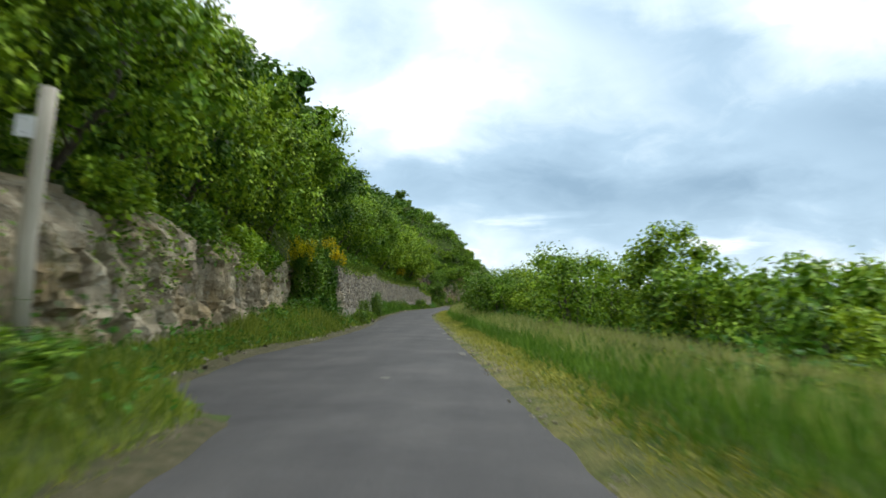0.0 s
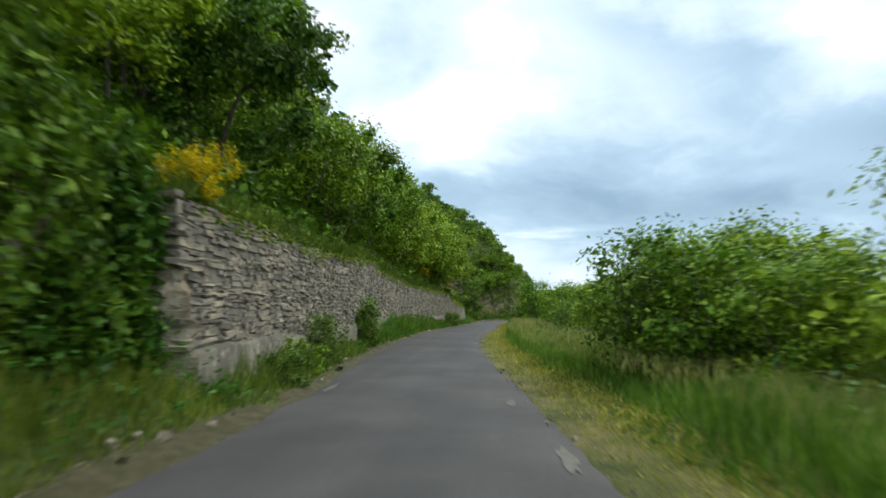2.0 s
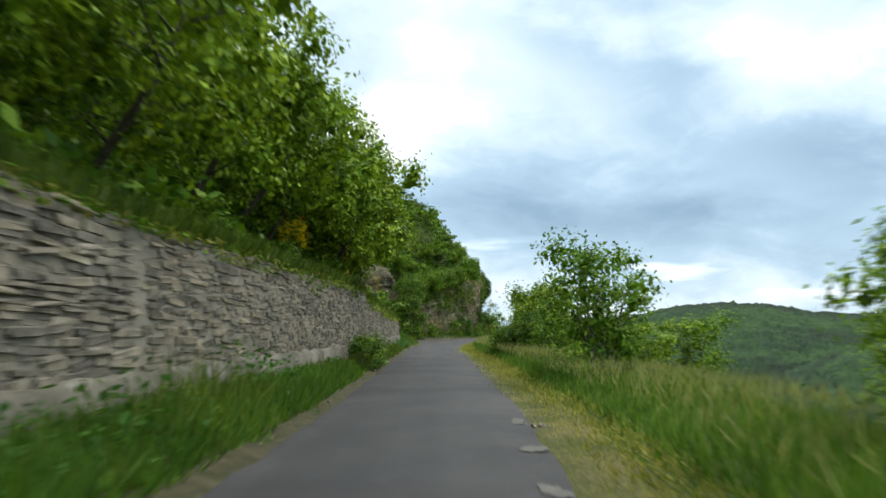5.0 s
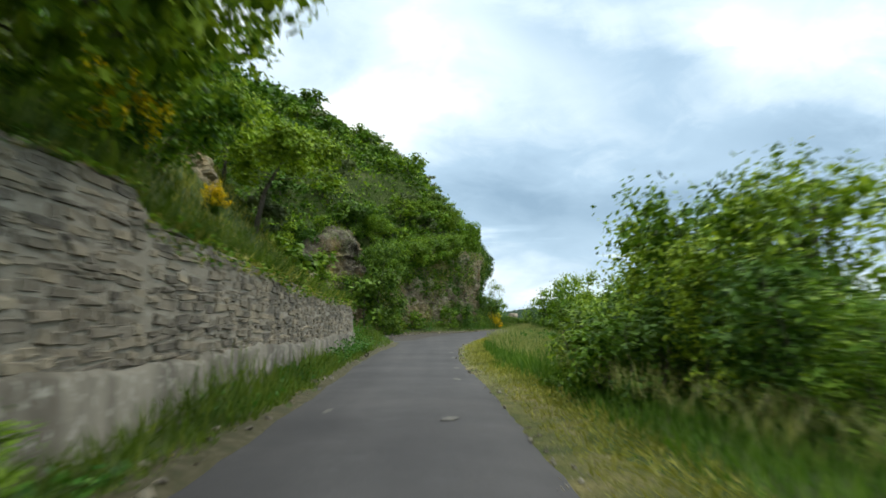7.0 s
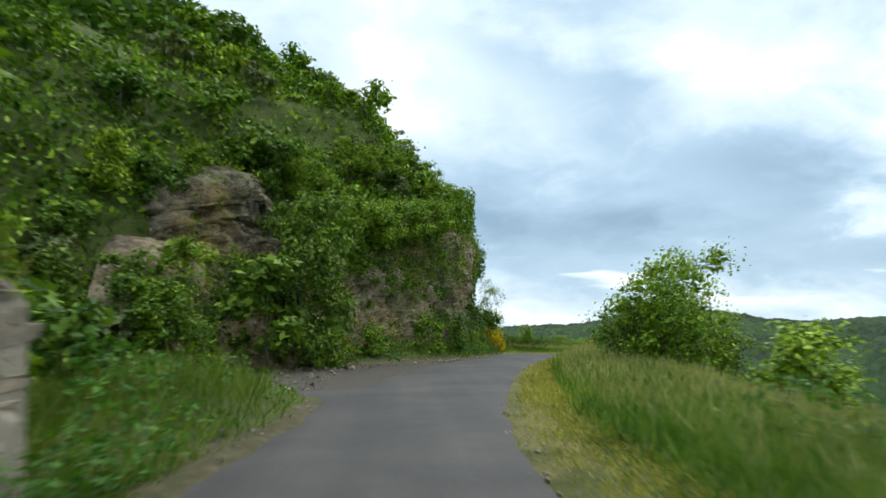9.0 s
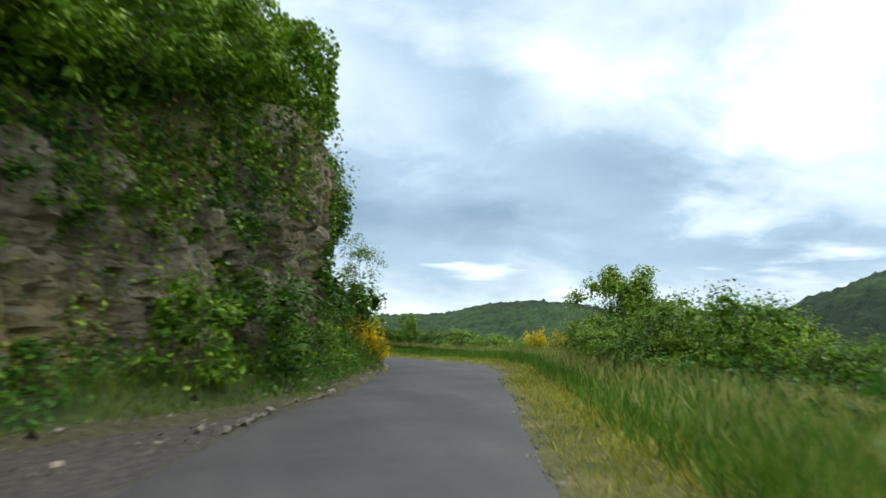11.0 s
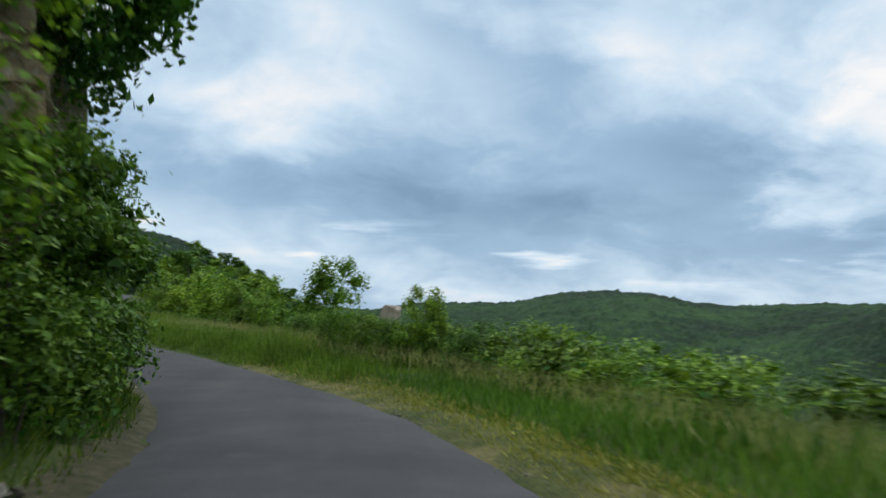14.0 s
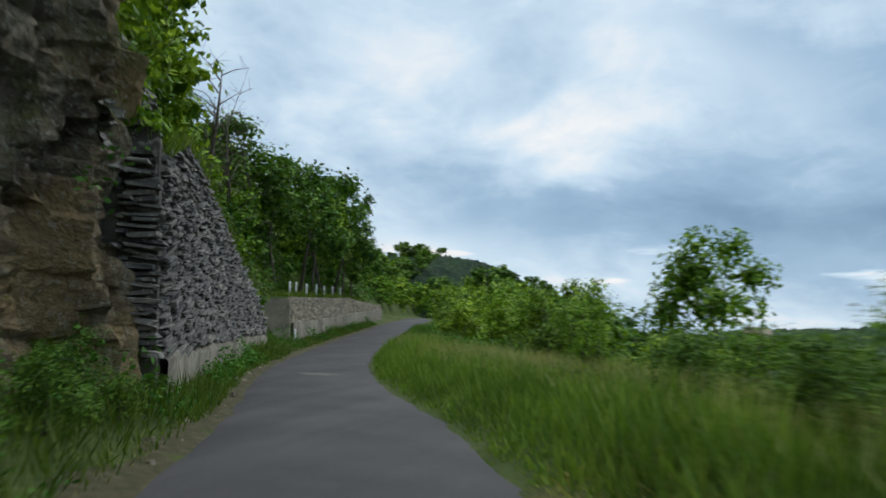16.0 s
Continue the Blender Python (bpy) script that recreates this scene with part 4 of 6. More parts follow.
def build_grass():
    rng = np.random.default_rng(31)
    er = lambda s: EDGE_RIGHT(s)
    s, o = fill(rng, 85000, 2, 176, lambda s: er(s) - 0.08, lambda s: er(s) + 1.25)
    grass_blades("mown_verge_grass", "short dry yellowish mown grass along the lane", s, o, rng.uniform(0.06, 0.2, len(s)), GRASS_DRY, 0.010, 1.1)
    s, o = fill(rng, 16000, 121, 147, lambda s: er(s) + 0.1, lambda s: er(s) + 2.6)
    grass_blades("mown_wide_verge_grass", "short yellowish grass on the wide mown verge", s, o, rng.uniform(0.07, 0.24, len(s)), GRASS_DRY, 0.012, 0.8)
    s, o = fill(rng, 100000, 2, 225, lambda s: er(s) + 0.5 * (s < 174), lambda s: er(s) + 6.0, 1.25)
    h = rng.uniform(0.25, 0.8, len(s)) * np.clip(patchy(s, o, 41), 0.35, 1.3) * np.clip((o - er(s) - 0.4 * (s < 174)) / 1.3, 0.15, 1) * np.where((s > 168) & (s < 186) & (o > 3.3), 0.5, 1.0)
    grass_blades("tall_meadow_grass", "tall green meadow grass on the valley side", s, o, h, GRASS_RICH, 0.014, 0.3)
    s, o = fill(rng, 36000, 2, 205, lambda s: er(s) + 1.1, lambda s: er(s) + 5.0)
    grass_blades("grass_seed_heads", "pale flowering grass heads over the meadow", s, o, rng.uniform(0.15, 0.45, len(s)), GRASS_PALE, 0.0055, 0.4, base=0.36)
    # the uphill verge
    el = lambda s: -EDGE_LEFT(s)
    s, o = fill(rng, 50000, -3, 240, lambda s: el(s) + 0.06, lambda s: np.minimum(-FACE(s) + 0.1, el(s) - 0.3))
    keep = ~((s > 122) & (s < 137))
    s, o = s[keep], o[keep]
    h = rng.uniform(0.25, 1.15, len(s)) * np.clip(patchy(s, o, 43), 0.4, 1.2) * np.clip((el(s) - o) / 0.7, 0.12, 1)
    # past here the cliff's shade is put into a darker grass colour
    far = s > 152
    grass_blades("uphill_verge_grass", "green grass and weeds along the foot of the wall", s[~far], o[~far], h[~far], GRASS, 0.012, 0.4)
    grass_blades("cliff_foot_grass", "rank grass below the brown cliff, in a green darkened for its shade", s[far], o[far], h[far], GRASS_DEEP, 0.012, 0.4)
    s, o = fill(rng, 18000, -3, 240, lambda s: el(s) + 0.1, lambda s: el(s) - 0.5)
    grass_blades("dry_edge_grass", "dry yellow moss and grass on the asphalt edge", s, o, rng.uniform(0.03, 0.10, len(s)), GRASS_DRY, 0.008, 0.9)
    # thick grass where the lane climbs again, and close along the verge
    s, o = fill(rng, 30000, 169, 206, lambda s: er(s) + 0.05, lambda s: er(s) + 4.5, 1.2)
    h = rng.uniform(0.35, 1.0, len(s)) * np.clip(patchy(s, o, 58), 0.5, 1.2) * np.clip((o - er(s)) / 0.8, 0.25, 1) * np.where((s < 186) & (o > 3.3), 0.5, 1.0)
    grass_blades("climbing_meadow_grass", "thick green meadow grass beside the climbing lane", s, o, h, GRASS_RICH, 0.013, 0.35)
    s, o = fill(rng, 40000, 4, 168, lambda s: er(s) + 1.0, lambda s: er(s) + 3.4)
    h = rng.uniform(0.3, 0.85, len(s)) * np.clip(patchy(s, o, 56), 0.4, 1.2)
    grass_blades("near_meadow_grass", "thick green meadow grass behind the mown verge", s, o, h, GRASS_RICH, 0.012, 0.32)
    # lush weeds below the long wall
    s, o = fill(rng, 12000, 53.5, 82, lambda s: el(s) - 0.02, lambda s: -FACE(s) + 0.05)
    h = rng.uniform(0.35, 0.95, len(s)) * np.clip(patchy(s, o, 61), 0.55, 1.15) * np.clip((el(s) - o) / 0.4, 0.25, 1)
    grass_blades("wall_foot_weeds", "lush green weeds growing against the wall foot", s, o, h, GRASS_RICH, 0.016, 0.4)
    # rank growth below the low cliff
    s, o = fill(rng, 16000, -3, 35, lambda s: el(s) - 0.25, lambda s: -FACE(s) + 0.15)
    h = rng.uniform(0.4, 1.2, len(s)) * np.clip(patchy(s, o, 57), 0.4, 1.1) * np.clip((el(s) - o) / 0.8, 0.2, 1)
    grass_blades("rank_grass", "rank tall grass at the foot of the low cliff", s, o, h, GRASS, 0.013, 0.35)
    # on the bank above the walls
    s, o = fill(rng, 46000, 34, 128, lambda s: -FACE(s) - 0.13, lambda s: -FACE(s) - 5.0, 1.8)
    grass_blades("bank_grass", "long grass on the bank above the wall", s, o, rng.uniform(0.2, 0.6, len(s)), GRASS_DEEP, 0.017, 0.5)
    s, o = fill(rng, 15000, 92.5, 120, lambda s: -FACE(s) - 0.1, lambda s: -FACE(s) - 5.5, 1.3)
    grass_blades("bank_dry_grass", "dry olive grass tufts on the open bank", s, o, rng.uniform(0.25, 0.75, len(s)) * np.clip(patchy(s, o, 63), 0.4, 1.2), GRASS_DRY, 0.012, 0.5)
    s, o = fill(rng, 26000, 180, 240, lambda s: -FACE(s) - 0.13, lambda s: -FACE(s) - 7.0, 1.5)
    grass_blades("upper_bank_grass", "long grass on the slope above the far walls", s, o, rng.uniform(0.15, 0.5, len(s)), GRASS, 0.014, 0.5)
    # what hangs over the top of the long wall
    s = rng.uniform(36, 112.3, 15000)
    fringe = np.clip(patchy(s, 0 * s, 53, 1.6), 0.1, 1.3)
    o = -FACE(s) - 0.05 * TOP(s) + rng.uniform(-0.35, 0.14, len(s))
    h = TOP(s) + rng.uniform(-0.42, 0.20, len(s)) * fringe
    tagged(new("wall_top_weeds", leaf_cloud(rng, at(s[:9000], o[:9000], h[:9000]), 0.05, "weeds", LEAF, 0.1)), "creeping weeds hanging over the wall top", "weeds", kind="stuff")
    tagged(new("wall_top_straw", leaf_cloud(rng, at(s[9000:], o[9000:], h[9000:]), 0.075, "straw", GRASS_DRY, 0.0, 0.16)), "dry grass and roots hanging over the wall top", "grass", kind="stuff")
    # weeds with broad leaves
    s, o = fill(rng, 40000, -3, 240, lambda s: el(s) - 0.35, lambda s: np.minimum(-FACE(s) + 0.15, el(s) - 0.7))
    keep = ~((s > 121) & (s < 136)) & (patchy(s, o, 47, 1.2) > 0.42)
    s, o = s[keep], o[keep]
    hh = rng.uniform(0, 1, len(s)) * 1.3 * np.clip(patchy(s, o, 48), 0.4, 1.2) * np.clip((el(s) - 0.2 - o) / 0.9, 0.25, 1)
    me = leaf_cloud(rng, at(s, o, ground_z(s, o) + hh), 0.055, "weeds", FERN)
    tagged(new("nettle_bank", me), "nettles and broad weeds at the wall foot", "weeds", kind="stuff")
    s, o = fill(rng, 24000, -3, 232, lambda s: er(s) + 2.2, lambda s: er(s) + 7.5)
    keep = patchy(s, o, 49, 0.9) > 0.5
    s, o = s[keep], o[keep]
    hh = rng.uniform(0, 1, len(s)) * 0.8
    me = leaf_cloud(rng, at(s, o, ground_z(s, o) + hh), 0.06, "weeds", FERN)
    tagged(new("meadow_weeds", me), "broad-leaved weeds among the meadow grass", "weeds", kind="stuff")


build_grass()


def build_verge(name, label, edge, inner, outer, s0, s1, mat, lift, seed):
    """A strip of turf or grit beside the asphalt, with ragged outer edge."""
    s = np.arange(s0, s1, 0.4)
    e = edge(s)
    side = np.sign(outer)
    sway = 0.35 * wave(s, 0 * s, 2.4, seed) + (side > 0) * np.interp(s, [124, 130, 138, 144], [0, 1.1, 0.9, 0])
    o = e[:, None] * side + np.array([-0.35 * side, inner, (inner + outer) / 2, outer]) + np.array([0, 0, 0.4, 1]) * sway[:, None] + np.array([0, 1, 0, 0]) * 0.10 * wave(s, 0 * s, 9.0, seed + 1)[:, None]
    h = np.stack([np.full(len(s), -0.10), np.full(len(s), -0.012), ground_z(s, o[:, 2]) + lift, ground_z(s, o[:, 3]) - 0.03], 1)
    v = at(s[:, None], o, h).reshape(-1, 3)
    i = np.arange(len(v)).reshape(-1, 4)
    f = np.stack([i[:-1, :-1], i[:-1, 1:], i[1:, 1:], i[1:, :-1]], -1).reshape(-1, 4)
    tagged(new(name, mesh_of(name, v, f, mat, True)), label, "verge", kind="structure")


build_verge("verge_right", "strip of dry mown turf beside the asphalt", EDGE_RIGHT, -0.05, 1.0, -20, 176, DRY_VERGE, 0.035, 12)
build_verge("verge_left", "mossy strip of grit and dead grass below the wall", EDGE_LEFT, 0.05, -0.45, -20, 262, MOSSY_EDGE, 0.03, 13)


def build_undergrowth():
    """Low shrubs and brambles that cover the hillside above the walls."""
    rng = np.random.default_rng(51)
    for name, label, mat, n, s0, s1, off0, off1, tall, size in (
            ("hillside_brambles", "brambles and young shrubs over the steep bank", LEAF, 46000, -14, 118, 0.9, 18, 1.5, 0.15),
            ("spur_thicket", "dense low thicket over the rocky spur", LEAF_DARK, 46000, 116, 178, 1.0, 24, 1.0, 0.16),
            ("spur_scrub", "yellow green scrub on the rocky spur", LEAF, 26000, 116, 178, 1.0, 24, 1.2, 0.15),
            ("upper_hill_wood", "closed wood on the upper hillside", LEAF_DARK, 30000, 88, 200, 13, 48, 2.6, 0.34),
            ("upper_thicket", "thicket on the slope above the far walls", LEAF_DARK, 30000, 176, 262, 1.5, 22, 1.4, 0.16)):
        s, o = fill(rng, n, s0, s1, lambda s: -FACE(s) - off0, lambda s: -FACE(s) - off1, 1.35)
        keep = (patchy(s, o, 61 + len(name), 0.55) > (0.1 if off0 > 9 else 0.3)) & ~((s > 128) & (s < 134) & (o < -7) & (o > -11)) & ~((s > 93) & (s < 113) & (o > -FACE(s) - 5.0))
        s, o = s[keep], o[keep]
        lump = np.clip(patchy(s, o, 71, 1.4), 0.1, 1.4)
        hh = (rng.uniform(0, 1, len(s)) ** 0.6) * tall * lump
        me = leaf_cloud(rng, at(s, o, ground_z(s, o) + hh), size, name, mat)
        tagged(new(name, me), label, "shrubs", kind="stuff")


build_undergrowth()


def face_leaves(face, n, rng, keep, out=0.12):
    """Places on a rock face: keep(s, h) says how likely a leaf hangs there."""
    a = rng.integers(0, face.shape[0] - 1, n)
    b = rng.integers(0, face.shape[1] - 2, n)
    p = face[a, b] + (face[a + 1, b + 1] - face[a, b]) * rng.uniform(0, 1, (n, 1))
    k = rng.uniform(0, 1, n) < keep(p[:, 0], p[:, 2])
    p = np.repeat(p[k][::24], 24, axis=0)
    p[:, 0] += rng.normal(size=len(p)) * 0.19
    p[:, 2] += rng.normal(size=len(p)) * 0.18
    p[:, 1] += np.abs(rng.normal(size=len(p))) * (out + 0.06) - 0.02
    return at(p[:, 0], p[:, 1], p[:, 2])


def build_ivy():
    rng = np.random.default_rng(81)
    soft = lambda v, lo, hi: np.clip((v - lo) / (hi - lo), 0, 1)

    def on_two(s, h):
        m = patchy(s, h, 83, 0.9)
        high = soft(h, 3.8 - 1.3 * soft(s, 144, 150), 5.6)
        return soft(m, 0.5, 0.56) * (0.35 + 0.65 * high) + soft(s, 150.5, 152.5) * soft(m, 0.3, 0.45) + 0.5 * soft(h, 1.2, 0.2) * soft(m, 0.3, 0.6) + 0.6 * soft(s, 137, 139) * soft(s, 149, 146) * soft(h, 2.6, 4.5) * soft(m, 0.25, 0.5)

    rock = lambda s, h: (1 - 0.93 * soft(s, 154.5, 156.5) * soft(h, 1.4, 2.2) * soft(h, 5.8, 5.0)) * (1 - 0.9 * soft(s, 145.0, 146.5) * soft(s, 151.6, 150.6) * soft(h, 0.9, 1.5))
    bare = lambda s, h: 1 - 0.7 * soft(s, 133.5, 135.5) * soft(s, 147, 145) * soft(h, 0.8, 1.3) * soft(h, 3.8, 3.0)
    two = lambda s, h: on_two(s, h) * rock(s, h) * bare(s, h)
    tagged(new("cliff_ivy", leaf_cloud(rng, face_leaves(FACE_2, 62000, rng, two, 0.26), 0.055, "ivy", IVY, 0.1)), "dark ivy and creepers hanging on the cliff", "ivy", kind="stuff")
    tagged(new("cliff_creepers", leaf_cloud(rng, face_leaves(FACE_2, 52000, rng, two, 0.36), 0.058, "creepers", LEAF, 0.2)), "fresh green creepers over the cliff", "creeper", kind="stuff")
    dry = lambda s, h: soft(patchy(s, h, 84, 1.1), 0.46, 0.56) * soft(s, 152, 146) * bare(s, h)
    tagged(new("cliff_moss", leaf_cloud(rng, face_leaves(FACE_2, 26000, rng, dry, 0.10), 0.055, "moss", GRASS_DRY, 0.2)), "olive moss and dry tufts on the rock", "moss", kind="stuff")
    tufts = lambda s, h: soft(patchy(s, h, 88, 1.5), 0.45, 0.55)
    tagged(new("shelf_plants", leaf_cloud(rng, face_leaves(OUTCROP, 5000, rng, tufts, 0.12), 0.055, "creepers", LEAF, 0.1)), "tufts and creepers on the rock shelf", "creeper", kind="stuff")
    on_one = lambda s, h: soft(patchy(s, h, 85, 1.0), 0.6, 0.9) * 0.5 + 1.0 * soft(h, 2.2, 3.0) * soft(patchy(s, h, 86, 1.2), 0.25, 0.5)
    tagged(new("rock_creepers", leaf_cloud(rng, face_leaves(FACE_1, 34000, rng, on_one, 0.22), 0.06, "creepers", LEAF, 0.1)), "green creepers on the low cliff", "creeper", kind="stuff")
    on_three = lambda s, h: soft(patchy(s, h, 87, 1.0), 0.55, 0.8) * (0.2 + soft(h, 3, 6)) + 0.6 * soft(h, 1.6, 0.4)
    tagged(new("fissure_plants", leaf_cloud(rng, face_leaves(FACE_3, 24000, rng, on_three, 0.2), 0.065, "creepers", IVY, 0.1)), "creepers on the brown fissured cliff", "creeper", kind="stuff")


build_ivy()

# trees over the lane and on the hill


def heading(s):
    return math.degrees(math.atan2(-float(np.interp(s, RUN, DIRS[:, 0])), float(np.interp(s, RUN, DIRS[:, 1]))))


def plant_leaning(sources, rows, group):
    """Plants whose crowns hang out over the lane (their own +x turned towards it)."""
    for k, (s, o, size, tall) in enumerate(rows):
        ob = copy_thing(sources[k % len(sources)], spot(s, o, turn=heading(s) + (k * 37) % 50 - 25, size=size, sink=0.1, tall=tall))
        ob["group"] = group


lean_a = make_tree("overhanging_tree", np.random.default_rng(12), 4.6, 2.5, 7600, 0.092, LEAF, "fresh green tree with boughs hanging over the rock", lean=(2.2, 0), base=0.15, clumps=30)
lean_b = make_tree("overhanging_tree", np.random.default_rng(13), 5.2, 2.4, 7600, 0.092, LEAF_YELLOW, "light green maple leaning out over the lane", lean=(1.7, 0.3), base=0.15, clumps=28)
lean_c = make_tree("overhanging_tree", np.random.default_rng(19), 4.9, 2.5, 7600, 0.092, LEAF_DARK, "dark green tree leaning out over the retaining wall", lean=(1.9, 0.2), base=0.15, clumps=30)
tree_a = make_tree("hillside_tree", np.random.default_rng(1), 6.5, 2.6, 2500, 0.17, LEAF, "young broad-leaved tree in fresh green leaf on the bank")
tree_b = make_tree("hillside_tree", np.random.default_rng(2), 7.5, 2.4, 2500, 0.17, LEAF_DARK, "dark green oak on the steep bank", clumps=30)
tree_c = make_tree("hillside_tree", np.random.default_rng(3), 5.4, 2.5, 5000, 0.11, LEAF_YELLOW, "bright yellow green tree on the bank", clumps=24)
far_a = make_tree("hillside_tree", np.random.default_rng(4), 6.0, 2.5, 1000, 0.32, LEAF, "green tree high on the hillside", clumps=24)
far_b = make_tree("hillside_tree", np.random.default_rng(14), 6.5, 2.4, 1000, 0.32, LEAF_DARK, "dark green tree high on the hillside", clumps=24)
small_a = make_tree("hillside_shrub", np.random.default_rng(15), 2.4, 1.5, 640, 0.185, LEAF, "low green shrub on the rocky spur", "shrub", 0.05, 0.05, clumps=12)
small_b = make_tree("hillside_shrub", np.random.default_rng(16), 2.0, 1.6, 640, 0.185, LEAF_DARK, "dark low shrub on the rocky spur", "shrub", 0.05, 0.05, clumps=12)
small_c = make_tree("hillside_shrub", np.random.default_rng(17), 2.0, 1.4, 640, 0.17, LEAF_GREY, "greyish olive shrub on the rocky spur", "shrub", 0.05, 0.05, clumps=12)
near_a = make_tree("hillside_shrub", np.random.default_rng(45), 2.3, 1.5, 1250, 0.105, LEAF, "leafy green shrub on the brow of the rock", "shrub", 0.05, 0.05, clumps=20, stems=2)
near_b = make_tree("hillside_shrub", np.random.default_rng(46), 2.0, 1.5, 1250, 0.10, LEAF_DARK, "dark green shrub on the brow of the rock", "shrub", 0.05, 0.05, clumps=20, stems=2)
BROW = [near_a, near_b]
LEANING, TREES, FAR_TREES, SHRUBS = [lean_a, lean_b], [tree_a, tree_c, tree_b], [far_a, far_b], [small_a, small_b, small_a, small_c]
r = np.random.default_rng(91)
rows = [(s + r.uniform(-0.6, 0.6), -FACE(s) - 2.1 - r.uniform(0, 0.7), r.uniform(0.75, 1.0), 1.12) for s in np.arange(-6, 36, 2.7)]
rows += [(s, -FACE(s) - 2.4 - r.uniform(0, 0.8), r.uniform(0.88, 1.05), 1.0) for s in (47, 52.5, 57, 62, 68, 73, 79, 82.5, 86, 88.5, 91)]
plant_leaning([lean_b, lean_c, lean_a], [q for q in rows if q[0] < 38], "trees leaning over the lane")
plant_leaning([lean_c, lean_a, lean_c], [(s, o - 1.1 * (s < 48), size, tall) for s, o, size, tall in rows if 38 < s < 60], "trees leaning over the lane")
plant_leaning(LEANING, [q for q in rows if q[0] > 60], "trees leaning over the lane")
plant_leaning([lean_a], [(90.6, -4.7, 1.0, 1.05), (92.4, -5.3, 0.95, 1.0)], "trees leaning over the lane")
rows = [(s + r.uniform(-1, 1), -FACE(s) - 3.6 - r.uniform(0, 1.4), r.uniform(0.6, 0.85), 0.9) for s in np.arange(38, 90, 3.6)]
rows += [(s + r.uniform(-1.6, 1.6), -FACE(s) - 6.0 - r.uniform(-1.0, 1.0), r.uniform(0.75, 1.05), 1.0) for s in np.arange(-12, 98, 4.4)]
plant_row(TREES, rows, "trees on the bank above the wall")
rows = [(s + r.uniform(-1.6, 1.6), -FACE(s) - off - r.uniform(-1.2, 1.2), r.uniform(0.8, 1.1), 1.0) for off in (9.5,) for s in np.arange(-12, 98, 4.2)]
plant_row(FAR_TREES, rows, "trees high on the hillside")
rows = [(s + r.uniform(-1.5, 1.5), -FACE(s) - off - r.uniform(-1.3, 1.3), r.uniform(0.6, 1.05), 0.85) for off in (2.2, 4.5, 7.5, 11, 16) for s in np.arange(96 if off > 5 else 114, 178, 4.0)]
plant_row(SHRUBS, rows, "shrubs on the rocky spur")
rows = [(s + r.uniform(-2, 2), -FACE(s) - off - r.uniform(-1.5, 1.5), r.uniform(0.55, 0.9), 1.0) for off in (9, 14) for s in np.arange(172, 262, 4.0)]
plant_row(FAR_TREES, rows, "trees above the far walls")
rows = [(s + r.uniform(-1, 1), -FACE(s) - off - r.uniform(-0.5, 0.5), r.uniform(0.85, 1.25), 1.05) for off in (1.6, 3.4, 5.6) for s in np.arange(181, 206, 2.8)]
brow = [(s, o, size * (0.5 if s < 189 and o > -6.0 else 1.0), tall) for s, o, size, tall in rows]
brow += [(s + r.uniform(-0.8, 0.8), -FACE(s) - BACK(s) - off, r.uniform(0.55, 1.0), 0.9) for off in (1.1, 2.3) for s in np.arange(152, 181, 2.3)]
brow += [(s + r.uniform(-0.8, 0.8), -FACE(s) - BACK(s) - off, r.uniform(0.55, 1.0), 0.9) for off in (1.7, 2.9) for s in np.arange(126, 152, 2.3)]
brow += [(s + r.uniform(-0.6, 0.6), -FACE(s) - BACK(s) - 0.8, r.uniform(0.45, 0.7), 0.9) for s in np.arange(127, 146, 1.9)]
brow += [(s + r.uniform(-0.7, 0.7), -FACE(s) - 1.0 - r.uniform(0, 0.5), r.uniform(0.35, 0.62), 0.9) for s in np.arange(38, 92, 2.1)]
plant_row(BROW, brow, "shrubs on the brow of the rock")
rows = []
rows += [(s + r.uniform(-1, 1), -FACE(s) - off - r.uniform(-0.6, 0.6), r.uniform(0.7, 1.2), 0.9) for off in (4.5, 7.5, 11) for s in np.arange(207, 262, 4.5)]
rows += [(s + r.uniform(-1, 1), -FACE(s) - off - r.uniform(-0.6, 0.6), r.uniform(0.5, 0.9), 0.9) for off in (3.6, 5.8, 8.4) for s in np.arange(99 if off > 5 else 111, 116, 3.0)]
plant_row(SHRUBS, rows, "shrubs on the bank above the walls")
bank_tree = make_tree("bank_tree", np.random.default_rng(62), 4.6, 2.1, 6500, 0.08, LEAF_YELLOW, "fresh yellow green tree leaning out of the grassy bank", trunk_r=0.11, base=0.55, lean=(1.5, 0), clumps=26)
plant_leaning([bank_tree], [(110.0, -6.0, 1.12, 0.72)], "trees leaning over the lane")
drop_source(bank_tree)
plant_leaning([lean_a], [(97.8, -5.7, 0.7, 0.85), (100.8, -6.4, 0.5, 0.8)], "trees leaning over the lane")
plant_leaning([lean_a], [(174.2, -6.7, 0.7, 0.85), (177.4, -6.3, 0.75, 0.85)], "trees over the brown cliff")
plant_row([near_a, near_b, small_a], [(s, o, 1.15, 1.1) for s in (182.5, 184.6, 186.8, 189, 191.4, 194) for o in (-8.4, -10.2)], "shrubs on the brow of the rock")
